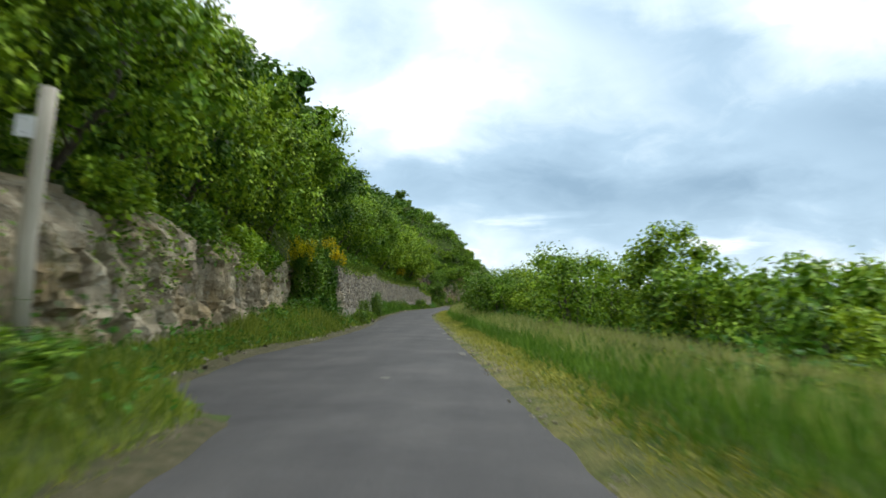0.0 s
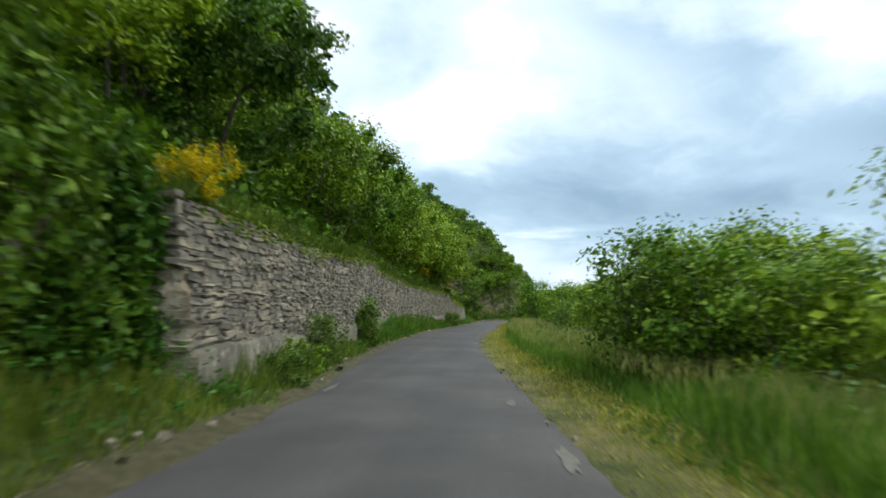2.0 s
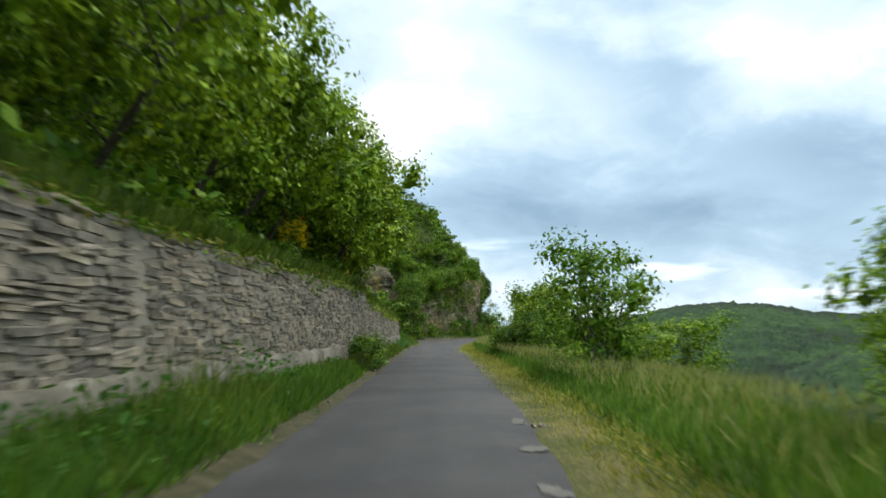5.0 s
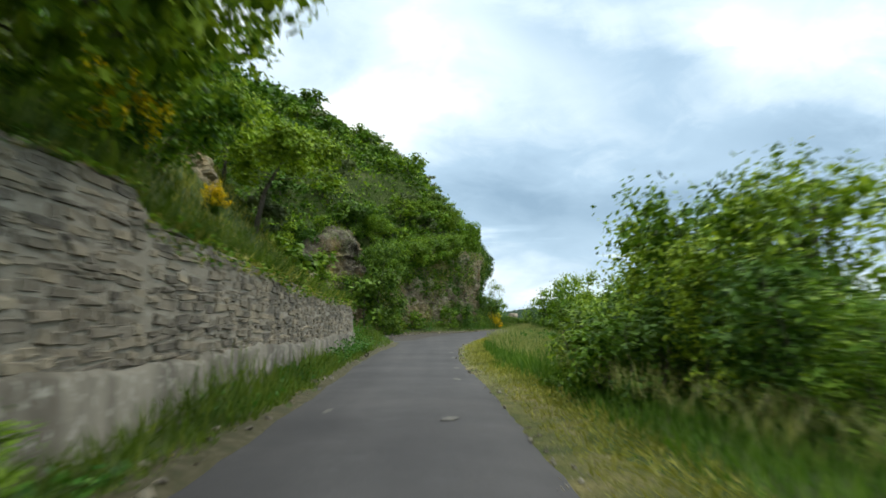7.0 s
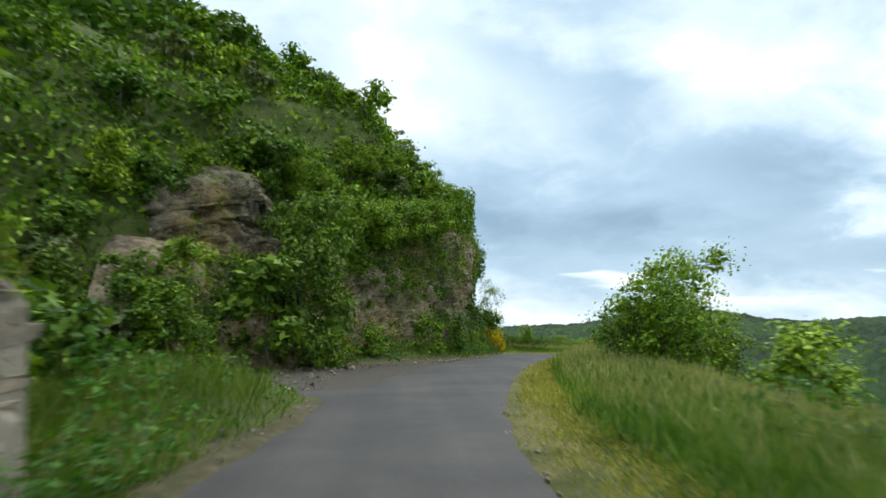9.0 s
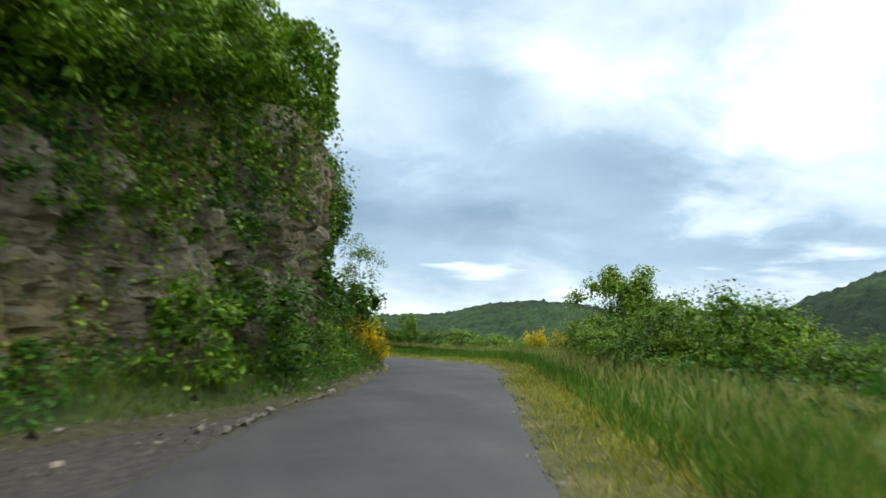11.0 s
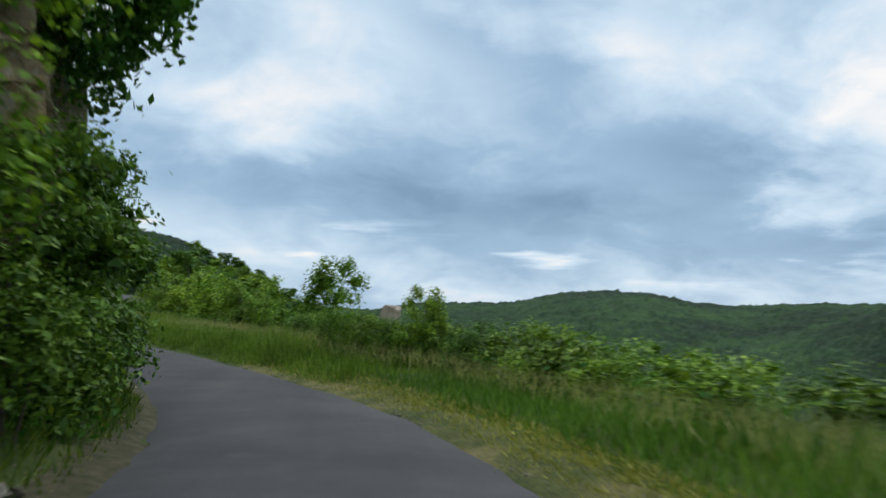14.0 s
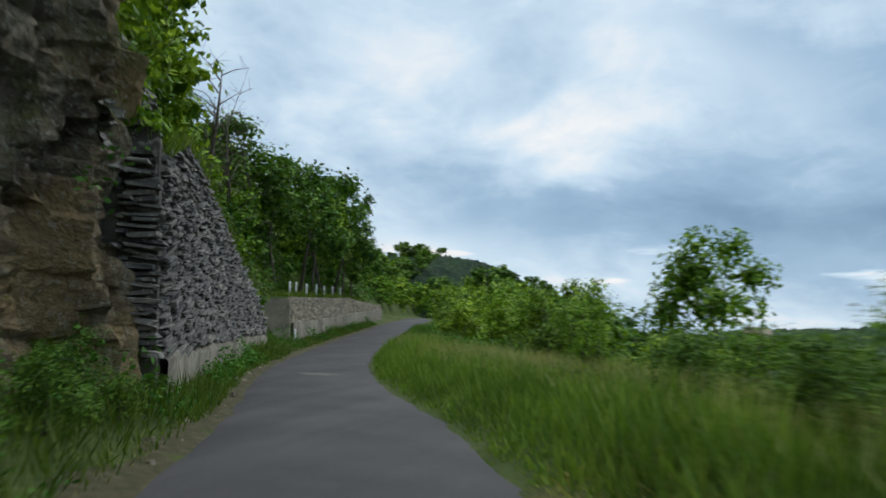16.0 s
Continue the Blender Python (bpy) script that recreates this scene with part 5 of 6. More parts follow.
plant_row([near_a, near_b], [(183.2, -5.6, 0.95, 1.1), (185.0, -6.2, 1.2, 1.15), (187.0, -6.0, 1.25, 1.15), (186.2, -7.6, 1.5, 1.3), (189.0, -6.2, 1.25, 1.15), (188.4, -8.0, 1.5, 1.3), (191.0, -6.2, 1.2, 1.1), (184.2, -7.4, 1.5, 1.3), (193.2, -5.8, 1.1, 1.0), (182.2, -6.8, 1.1, 1.2), (190.6, -4.8, 0.8, 1.0), (187.6, -4.9, 0.7, 1.0)], "shrubs on the brow of the rock")
plant_leaning([lean_a], [(135.6, -8.1, 0.6, 0.85), (138.4, -7.5, 0.64, 0.85), (141.0, -6.7, 0.66, 0.8), (143.6, -5.7, 0.58, 0.75)], "trees over the cliff at the bend")
# the wood on the spur beyond the bend, tree by tree where it is nearest
r2 = np.random.default_rng(97)
crest = tab([(-30, 7), (-20, 4.6), (-16, 4.5), (-13.5, 4.8), (-9.5, 4.3), (-6, 2.5), (-3, 1.1), (0, -0.3), (4, -3)])
for k in range(120):
    a = r2.uniform(-21, 1)
    rr = r2.uniform(118, 246)
    t = (rr - 105) / 135
    z = -6 + (math.tan(math.radians(float(crest(a)))) * 240 + 6) * (min(t, 1.0) ** 2 * (3 - 2 * min(t, 1.0))) ** 0.8
    x, y = HUB[0] + rr * math.sin(math.radians(a)), HUB[1] + rr * math.cos(math.radians(a))
    so, oo = plan_of(np.array([x]), np.array([y]))
    if abs(oo[0]) < 6:
        continue
    z = max(z, float(at(so[0], oo[0], ground_z(so, oo)[0])[2]))
    ob = copy_thing(FAR_TREES[k % 2], pose(x, y, z - 1.5, 0, 0, k * 51) @ Matrix.Diagonal((*[r2.uniform(0.8, 1.15)] * 2, r2.uniform(0.65, 0.9), 1)))
    ob["group"] = "trees of the far spur"
# single trees that stand out
plant_row([far_b], [(52, -11.5, 1.2, 1.1), (56, -11.0, 1.25, 1.15), (61, -10.5, 1.3, 1.1), (64, -9.5, 1.1, 1.0), (46, -12, 1.15, 1.1)], "dark oaks on the skyline")
for src, s, o, size, tall in ((tree_c, 111.5, -7.6, 0.8, 0.82), (far_b, 112.0, -9.0, 0.6, 0.9), (far_b, 128.3, -6.4, 0.55, 0.9), (tree_b, 58.5, -11.5, 1.15, 1.15), (tree_b, 213, -5.2, 1.0, 1.1), (tree_b, 218.5, -5.0, 1.15, 1.15), (tree_a, 223, -5.0, 1.05, 1.1), (tree_b, 227, -5.0, 1.2, 1.15), (tree_b, 231, -5.0, 1.25, 1.15), (tree_a, 235, -4.8, 1.0, 1.0), (tree_b, 240, -4.8, 0.9, 1.0), (tree_b, 209.5, -7.0, 1.0, 1.0), (tree_a, 200, -8.5, 0.75, 0.9), (lean_a, 141, -9.0, 0.5, 0.85), (lean_b, 145.5, -7.0, 0.42, 0.8), (lean_a, 149, -6.8, 0.42, 0.8), (lean_b, 137, -9.2, 0.5, 0.85)):
    copy_thing(src, spot(s, o, turn=s * 31, size=size, tall=tall, sink=0.1))

bush_a = make_tree("roadside_bush", np.random.default_rng(5), 3.0, 1.5, 4300, 0.057, LEAF, "leafy green bush on the valley side", "bush", 0.035, 0.15, clumps=42, stems=6)
bush_b = make_tree("roadside_bush", np.random.default_rng(6), 3.2, 1.3, 4000, 0.056, LEAF_YELLOW, "light green elder bush beside the meadow", "bush", 0.035, 0.12, clumps=40, stems=5)
bush_c = make_tree("roadside_bush", np.random.default_rng(8), 2.6, 1.6, 4400, 0.056, LEAF_DARK, "dense dark green bush beside the meadow", "bush", 0.035, 0.1, clumps=44, stems=7)
tall_bush = make_tree("valley_tree", np.random.default_rng(18), 4.6, 1.5, 5000, 0.068, LEAF, "slender young tree standing over the meadow", "tree", 0.06, 0.3, clumps=22)
BUSHES = [bush_a, bush_b, bush_c]
back_a = make_tree("valley_bush", np.random.default_rng(35), 3.0, 1.6, 2100, 0.09, LEAF, "green bush on the slope below the lane", "bush", 0.035, 0.15, clumps=30, stems=4)
back_b = make_tree("valley_bush", np.random.default_rng(36), 2.9, 1.6, 2100, 0.09, LEAF_YELLOW, "light green bush on the slope below the lane", "bush", 0.035, 0.1, clumps=30, stems=4)
back_c = make_tree("valley_bush", np.random.default_rng(37), 2.9, 1.6, 2100, 0.088, LEAF_DARK, "dark green bush on the slope below the lane", "bush", 0.035, 0.1, clumps=30, stems=4)
BACK_BUSHES = [back_a, back_c, back_b]
low_a = make_tree("low_shrub", np.random.default_rng(25), 1.5, 0.8, 1600, 0.054, LEAF, "low leafy shrub at the foot of the rock", "shrub", 0.02, 0.1, clumps=24, stems=4)
low_b = make_tree("low_shrub", np.random.default_rng(26), 1.5, 0.9, 1600, 0.054, LEAF_DARK, "low dark bramble at the foot of the rock", "shrub", 0.02, 0.05, clumps=24, stems=4)
LOW = [low_a, low_b]
foot_shrub = make_tree("low_shrub", np.random.default_rng(28), 1.5, 0.85, 3200, 0.034, LEAF_DARK, "dense shrub at the foot of the cliff, leaves darkened for its shade", "shrub", 0.02, 0.05, clumps=34, stems=5)
rows = [
    (13, 8.4, 0.7, 0.9), (17.5, 8.6, 0.8, 0.9), (21.0, 8.0, 0.95, 1.0), (26, 9.8, 1.4, 1.15), (42.6, 6.6, 1.05, 1.05), (43, 7.2, 0.75, 0.85),
    (46.5, 9.0, 0.9, 0.9), (48.2, 6.9, 0.75, 0.9), (51.6, 7.9, 1.1, 1.0), (50.3, 6.5, 1.15, 1.05), (54.5, 5.2, 0.82, 0.9), (57.2, 4.7, 0.62, 0.9), (55, 7.4, 1.0, 1.0), (60, 7.4, 1.1, 1.0), (58.0, 6.6, 0.95, 0.95), (65.6, 5.4, 1.0, 0.95), (67.6, 5.8, 0.85, 0.85), (69.5, 6.6, 0.8, 0.9), (79.5, 5.9, 0.75, 0.9),
]
rows += [
    (84.3, 6.4, 0.7, 0.85), (93.6, 4.7, 0.9, 0.95), (95.4, 4.5, 1.05, 1.05), (96.9, 4.2, 0.95, 1.0), (100.5, 5.2, 1.0, 1.05), (102.6, 5.8, 1.0, 1.0), (104, 7.6, 0.95, 1.0), (109, 8.4, 1.0, 0.95),
    (113.5, 7.6, 0.9, 0.95), (118, 8.6, 1.05, 1.0), (124.5, 7.8, 0.95, 0.9), (130.4, 5.0, 1.05, 1.05), (132, 6.2, 1.2, 1.1), (133.6, 7.6, 0.9, 0.95), (150.4, 6.0, 0.85, 0.95), (151.6, 6.9, 1.0, 0.9), (148, 8.2, 1.0, 0.9),
]
plant_row(BUSHES, [q for q in rows if q[1] < 7.7], "bushes on the valley side")
plant_row(BACK_BUSHES, [q for q in rows if q[1] >= 7.7], "bushes below the lane")
plant_row([bush_a, bush_c, bush_b, bush_c], [(90.4, 4.3, 0.62, 0.9), (92.0, 4.0, 0.75, 1.0), (93.6, 3.8, 0.72, 1.0), (95.2, 3.9, 0.72, 1.0), (92.8, 5.0, 1.05, 1.15), (94.8, 4.9, 1.05, 1.2), (38.8, 6.7, 1.0, 1.0), (40.4, 7.4, 1.1, 1.0)], "bushes on the valley side")
plant_row([bush_a, bush_b], [(80.0, 3.95, 1.1, 1.15), (81.2, 4.6, 0.8, 1.0), (68.6, 5.0, 0.85, 1.1), (69.6, 5.9, 0.9, 1.05), (66.2, 5.5, 0.75, 0.9), (64.6, 6.2, 0.8, 0.9), (63.4, 5.2, 0.7, 0.85), (62.0, 6.2, 0.85, 0.9), (61.0, 5.3, 0.72, 0.9), (59.6, 6.0, 0.9, 1.0), (66.8, 7.0, 0.95, 1.0), (72.0, 6.6, 0.7, 0.9), (63.6, 7.4, 1.0, 0.95), (60.4, 7.2, 1.0, 1.0)], "bushes on the valley side")
plant_row([back_b, back_a], [(13.6, 8.6, 0.85, 1.0), (15.8, 8.6, 1.05, 1.1), (18.2, 9.0, 1.15, 1.1), (19.8, 8.0, 1.05, 1.05), (16.8, 10.2, 1.3, 1.15)], "bushes below the lane")


def by_place(rows):
    """Rows of x, y, size, tall turned into run and offset."""
    out = []
    for x, y, size, tall in rows:
        s, o = plan_of(np.array([x]), np.array([y]))
        out.append((float(s[0]), float(o[0]), size, tall))
    return out


plant_row([tall_bush], by_place([(5.5, 22.9, 1.05, 1.0), (9.3, 148.0, 0.8, 1.0)]), "slender young trees on the valley side")
plant_row([bush_a, bush_c, bush_b], by_place([(3.3, 24.9, 1.05, 1.05), (5.9, 22.4, 1.0, 1.0), (5.0, 27.0, 1.1, 1.0), (3.6, 30.2, 1.1, 1.05), (5.4, 31.8, 1.15, 1.05), (3.2, 34.5, 1.1, 1.05), (4.9, 36.8, 1.15, 1.0),
                                          (2.1, 37.4, 0.95, 0.95), (1.5, 40.3, 0.95, 1.0), (0.8, 42.0, 0.8, 0.95), (2.8, 43.8, 1.0, 1.05), (9.4, 147.9, 0.95, 1.0), (10.6, 148.8, 0.95, 1.0), (8.2, 146.4, 0.6, 0.8), (7.0, 141.6, 0.5, 0.9), (7.8, 140.7, 0.52, 0.9), (6.4, 142.8, 0.42, 0.9), (8.7, 139.8, 0.6, 0.9), (6.9, 139.4, 0.45, 0.9), (8.0, 138.0, 0.55, 0.9)]), "bushes on the valley side")
plant_row(BACK_BUSHES, by_place([(10.5, 166, 0.75, 0.9), (7.4, 170.8, 0.55, 0.95), (11, 172.5, 0.9, 0.9), (8.6, 176, 0.75, 0.9), (5.6, 178.1, 0.4, 0.9), (7.6, 180.5, 0.6, 0.9), (9.8, 183.5, 1.1, 1.0), (4.6, 183.6, 0.7, 0.9), (6.6, 186.5, 0.6, 0.9), (2.6, 188.5, 0.8, 0.95), (8.6, 190.5, 1.2, 1.0),
                             (4.2, 192, 1.1, 1.0)]), "bushes on the valley side")
plant_row([back_c, back_b, back_a], by_place([(0.4, 193, 0.8, 0.95), (-2.0, 197, 0.9, 1.0), (1.6, 197.6, 1.3, 1.1), (4.6, 200, 1.4, 1.1), (-4.6, 203, 0.9, 1.0), (-1.0, 203.5, 1.2, 1.1), (-6.6, 210, 1.0, 1.0), (-3.4, 211, 1.3, 1.1), (-9.0, 218, 1.1, 1.0), (-5.4, 220, 1.4, 1.1), (-11.4, 228, 1.1, 1.1), (-7.5, 231, 1.5, 1.1), (-13.6, 240, 1.2, 1.1), (13, 178, 1.2, 1.0), (15, 187, 1.3, 1.0)]), "bushes on the valley side")
plant_row([bush_c, bush_a, bush_b], by_place([(9.0, 170, 0.75, 1.0), (10.2, 174, 0.8, 1.0), (8.4, 172.5, 0.6, 1.0), (11.6, 169, 0.85, 1.0), (12.5, 165, 0.85, 1.0), (9.6, 167.2, 0.65, 1.0), (11.0, 162.2, 0.6, 0.9), (9.4, 163.6, 0.5, 0.9), (7.6, 177, 0.6, 1.0)]), "bushes on the valley side")
plant_row([back_a, back_c], [(199, 9.2, 1.3, 1.05), (195, 10.0, 1.3, 1.0), (203, 7.6, 1.25, 1.05), (192, 8.6, 1.0, 1.0), (210, 8.0, 1.4, 1.1), (186, 12.0, 1.1, 1.0), (182, 9.6, 0.95, 1.0), (179, 7.6, 0.75, 0.95), (183.5, 7.4, 0.7, 0.95), (176.5, 6.4, 0.6, 0.9), (172.5, 8.9, 0.45, 0.85), (168.5, 6.4, 0.75, 0.85), (170, 8.4, 0.85, 0.9), (165.5, 5.4, 0.65, 0.85), (164, 7.2, 0.75, 0.9), (167, 9.5, 0.95, 0.9), (162.5, 5.6, 0.55, 0.9), (160.8, 6.8, 0.65, 0.9)], "bushes on the valley side")
plant_row([bush_c, bush_a], [(143.6, 4.4, 0.72, 0.95), (142.2, 5.4, 0.78, 0.95), (145.2, 4.6, 0.62, 0.95), (141, 6.6, 0.62, 0.9), (131.2, 4.6, 0.9, 0.9), (129.4, 5.6, 0.95, 0.95), (36.5, 9.4, 1.25, 1.1), (39.5, 8.6, 1.1, 1.05), (33.5, 9.6, 1.2, 1.1)], "bushes on the valley side")
plant_row([bush_a, bush_b, bush_c], [(106.0, 5.7, 0.8, 0.95), (107.8, 6.1, 0.85, 0.95), (109.6, 6.3, 0.85, 1.0), (111.6, 6.6, 0.85, 0.95), (113.4, 6.9, 0.9, 1.0), (115.6, 7.2, 0.9, 0.95), (108.6, 7.6, 1.0, 1.0), (112.4, 8.0, 1.1, 1.0)], "bushes on the valley side")
plant_row([bush_c, bush_a], by_place([(6.1, 141.3, 0.5, 0.85), (6.6, 140.6, 0.48, 0.85), (7.4, 142.6, 0.62, 0.95), (6.3, 143.8, 0.5, 0.9), (7.2, 144.6, 0.62, 0.95), (7.7, 146.6, 0.55, 0.9), (8.6, 143.4, 0.8, 0.95), (9.0, 141.6, 0.75, 0.95)]), "bushes on the valley side")
plant_row([bush_c], by_place([(8.6, 149.0, 0.58, 1.0), (9.7, 149.8, 0.68, 1.0), (9.9, 148.4, 0.7, 1.0)]), "bushes on the valley side")
plant_row([bush_c, bush_a], by_place([(5.9, 171.2, 0.44, 1.2), (5.4, 172.6, 0.43, 1.2), (6.5, 172.0, 0.48, 1.2), (6.9, 170.6, 0.46, 1.2), (7.6, 171.6, 0.5, 1.2), (6.1, 173.8, 0.5, 1.2), (5.0, 175.0, 0.45, 1.2), (7.2, 173.6, 0.48, 1.2), (4.0, 178.0, 0.42, 1.2), (5.2, 179.2, 0.52, 1.2), (6.0, 177.4, 0.5, 1.2), (7.4, 178.6, 0.52, 1.2), (8.2, 169.2, 0.48, 1.2), (2.4, 181.0, 0.5, 1.2)]), "bushes on the valley side")
plant_row([bush_c, bush_a, bush_a], by_place([(0.5, 39.4, 0.95, 1.1), (1.1, 37.8, 0.9, 1.0), (1.9, 36.0, 0.78, 1.0), (1.5, 41.4, 0.95, 1.05), (2.5, 39.2, 1.1, 1.05)]), "bushes on the valley side")
far_line = Vector((-22.5, 262.0, 0.0))
ahead, aside = Vector((-0.166, 0.986, 0)), Vector((-0.986, -0.166, 0))
for k, (run_on, out, size) in enumerate(((-10, 5.5, 0.8), (-6, 7.5, 0.9), (-3, 5.4, 0.85), (1, 8, 1.0), (4, 5.6, 0.9), (8, 7, 1.0), (12, 5.6, 0.9), (17, 7, 1.0), (22, 5, 1.0), (26, 1, 1.1), (24, -4, 1.1), (14, -7, 1.0), (6, -6.5, 1.0), (-4, -7, 0.9), (30, 3, 1.2), (-12, -8, 0.9))):
    p = far_line + ahead * run_on + aside * out
    ob = copy_thing(FAR_TREES[k % 2], pose(p.x, p.y, 1.4 + 0.5 * max(out - 5, 0), 0, 0, k * 67) @ Matrix.Diagonal((size, size, size * 0.95, 1)))
    ob["group"] = "trees where the lane turns away"
plant_row([tall_bush], by_place([(5.0, 187.6, 1.12, 1.2), (1.0, 197.8, 1.2, 1.0), (7.5, 170.6, 0.42, 1.3), (0.2, 195.2, 0.9, 1.0), (10.5, 181, 0.5, 1.0)]), "slender young trees on the valley side")

# ---- broom bushes, the leaning tree at the bend, ivy ----


def make_broom(seed, label, flowers):
    rng = np.random.default_rng(seed)
    top = tagged(new("broom_bush"), label, "bush")
    wands, tips = [], []
    for k in range(34):
        w, out = rng.uniform(0, 6.28), rng.uniform(0.1, 0.75)
        tip = np.array([math.cos(w) * out, math.sin(w) * out, rng.uniform(0.7, 1.55) - 0.45 * out])
        wands.append(tube([(0.1 * math.cos(w), 0.1 * math.sin(w), -0.1), tuple(tip * np.array([0.55, 0.55, 0.6])), tuple(tip)], [0.012, 0.008, 0.003], 4))
        tips.append(tip)
    v, f = join(wands)
    part("wand", mesh_of("wands", v, f, LEAF_DARK, True), top, "thin green broom twigs")
    tips = np.array(tips)

    def along(n, lo):
        i = rng.integers(0, len(tips), n)
        u = rng.uniform(lo, 1.05, n)[:, None]
        return tips[i] * u * np.array([1, 1, 1]) + rng.normal(size=(n, 3)) * 0.05

    part("foliage", leaf_cloud(rng, along(2600, 0.12), 0.036, "leaves", LEAF_DARK, 0.2, 0.4), top)
    part("blossom", leaf_cloud(rng, along(flowers, 0.66), 0.030, "petals", BLOSSOM, 0.2, 0.7), top, "clear yellow broom flowers")
    return top


broom_a = make_broom(3, "broom bush in full yellow flower beside the lane", 2600)
broom_b = make_broom(4, "broom bush with scattered yellow flowers", 1200)
for src, s, o, h, size in ((broom_a, 151.5, -2.5, 0.0, 0.85), (broom_b, 152.5, -2.9, 0.1, 1.05), (broom_a, 156.9, 4.6, -0.1, 1.0), (broom_b, 155.9, 5.5, -0.15, 1.05), (broom_a, 157.2, 6.3, -0.15, 0.9), (broom_b, 149.5, 4.2, -0.2, 0.55),
                           (broom_b, 31.3, -4.7, 2.5, 1.0), (broom_a, 36.4, -3.7, 2.75, 0.7), (broom_a, 95.2, -4.6, 3.75, 1.3), (broom_a, 107.2, -7.2, 7.0, 0.75), (broom_a, 106.4, -7.4, 6.9, 0.65), (broom_a, 103.4, -5.4, 4.1, 0.6), (broom_b, 84.0, -4.6, 3.4, 0.9), (broom_b, 40.4, -4.5, 3.5, 0.8)):
    x, y, z = at(s, o, h)
    ob = copy_thing(src, pose(float(x), float(y), float(z), 0, 0, s * 53) @ Matrix.Diagonal((size, size, size, 1)))
    ob["group"] = "flowering broom"

bend_tree = make_tree("leaning_tree", np.random.default_rng(22), 4.4, 1.15, 3400, 0.046, LEAF, "thin light-leaved tree leaning out from the cliff at the bend", "tree", 0.05, 0.25, lean=(0.5, 0.2), clumps=30, thin=2.4, inner=0.0)
copy_thing(bend_tree, spot(157.7, -3.0, turn=heading(157), size=0.85, tall=1.25))
copy_thing(bend_tree, spot(166.8, -3.4, turn=heading(165) + 20, size=0.6, tall=1.6))
shrub_rows = [(139.5, -4.2, 0.55, 1.1), (142.0, -3.6, 0.6, 1.0), (143.4, -3.7, 0.75, 1.3), (144.9, -3.3, 0.55, 1.1), (147.0, -3.4, 0.6, 1.1), (148.4, -3.5, 0.75, 1.2), (149.8, -3.4, 0.65, 1.0), (152.4, -3.5, 0.85, 1.0), (154.0, -3.4, 0.8, 1.0), (156.2, -3.0, 0.55, 0.85), (158.2, -3.0, 0.55, 0.9), (160.4, -2.9, 0.6, 0.95), (162.5, -3.0, 0.7, 0.95), (164.4, -3.15, 0.8, 1.05), (166.4, -3.5, 0.8, 1.0), (168.3, -3.9, 0.65, 0.85), (170.0, -3.9, 0.55, 0.8), (171.5, -4.6, 0.65, 0.9), (172.4, -3.1, 0.4, 0.8), (173.5, -4.1, 0.55, 0.8), (175.2, -3.3, 0.42, 0.8), (176.5, -4.2, 0.5, 0.85), (178.2, -3.4, 0.42, 0.8), (179.4, -4.0, 0.42, 0.8), (180.9, -2.9, 0.3, 0.8)]
shrub_rows += [(50.5, -2.85, 0.42, 1.2), (6.5, -3.6, 0.4, 0.8), (8.6, -4.3, 0.3, 0.8), (8.3, -4.7, 0.32, 0.8), (30.0, -4.6, 0.42, 0.8), (26.5, -4.9, 0.4, 0.8), (129.5, -7.2, 0.8, 1.0), (133.0, -6.2, 0.6, 1.0), (126.0, -7.6, 0.4, 1.0), (136.0, -5.6, 0.5, 0.9), (94.4, 3.3, 0.5, 0.9), (95.8, 3.0, 0.5, 0.9), (97.2, 2.9, 0.5, 0.9), (98.4, 3.1, 0.45, 0.9), (38.4, -2.6, 0.26, 0.8), (40.3, -2.75, 0.3, 0.9), (84.5, -2.5, 0.36, 0.9), (85.6, -2.55, 0.4, 0.9), (86.8, -2.5, 0.4, 0.9), (88.0, -2.5, 0.34, 0.9)]
plant_row(LOW, [(s, o, size * (1.15 if 143 < s < 151 else 2.0), tall) for s, o, size, tall in shrub_rows if not 155 < s < 182], "shrubs at the foot of rock and wall")
# below the tall cliffs its shade is put into darker shrub leaves
plant_row([foot_shrub], [(s, o - 0.12, size * 1.7, tall) for s, o, size, tall in shrub_rows if 155 < s < 182], "shrubs at the foot of rock and wall")
plant_row([foot_shrub], [(167.6, -3.1, 0.75, 0.8), (169.2, -3.3, 0.8, 0.8), (170.8, -3.2, 0.75, 0.8), (172.6, -3.7, 0.85, 0.85), (174.4, -3.3, 0.7, 0.8), (177.0, -3.2, 0.65, 0.8), (178.6, -3.0, 0.5, 0.8)], "shrubs at the foot of rock and wall")


for s, o, size, tall in ((43.4, -2.8, 0.4, 1.15), (50.6, -2.9, 0.42, 1.15), (50.1, -2.75, 0.38, 1.0), (64.5, -3.2, 0.3, 1.0)):
    copy_thing(bush_c, spot(s, o, turn=s * 19, size=size, tall=tall, sink=0.05))


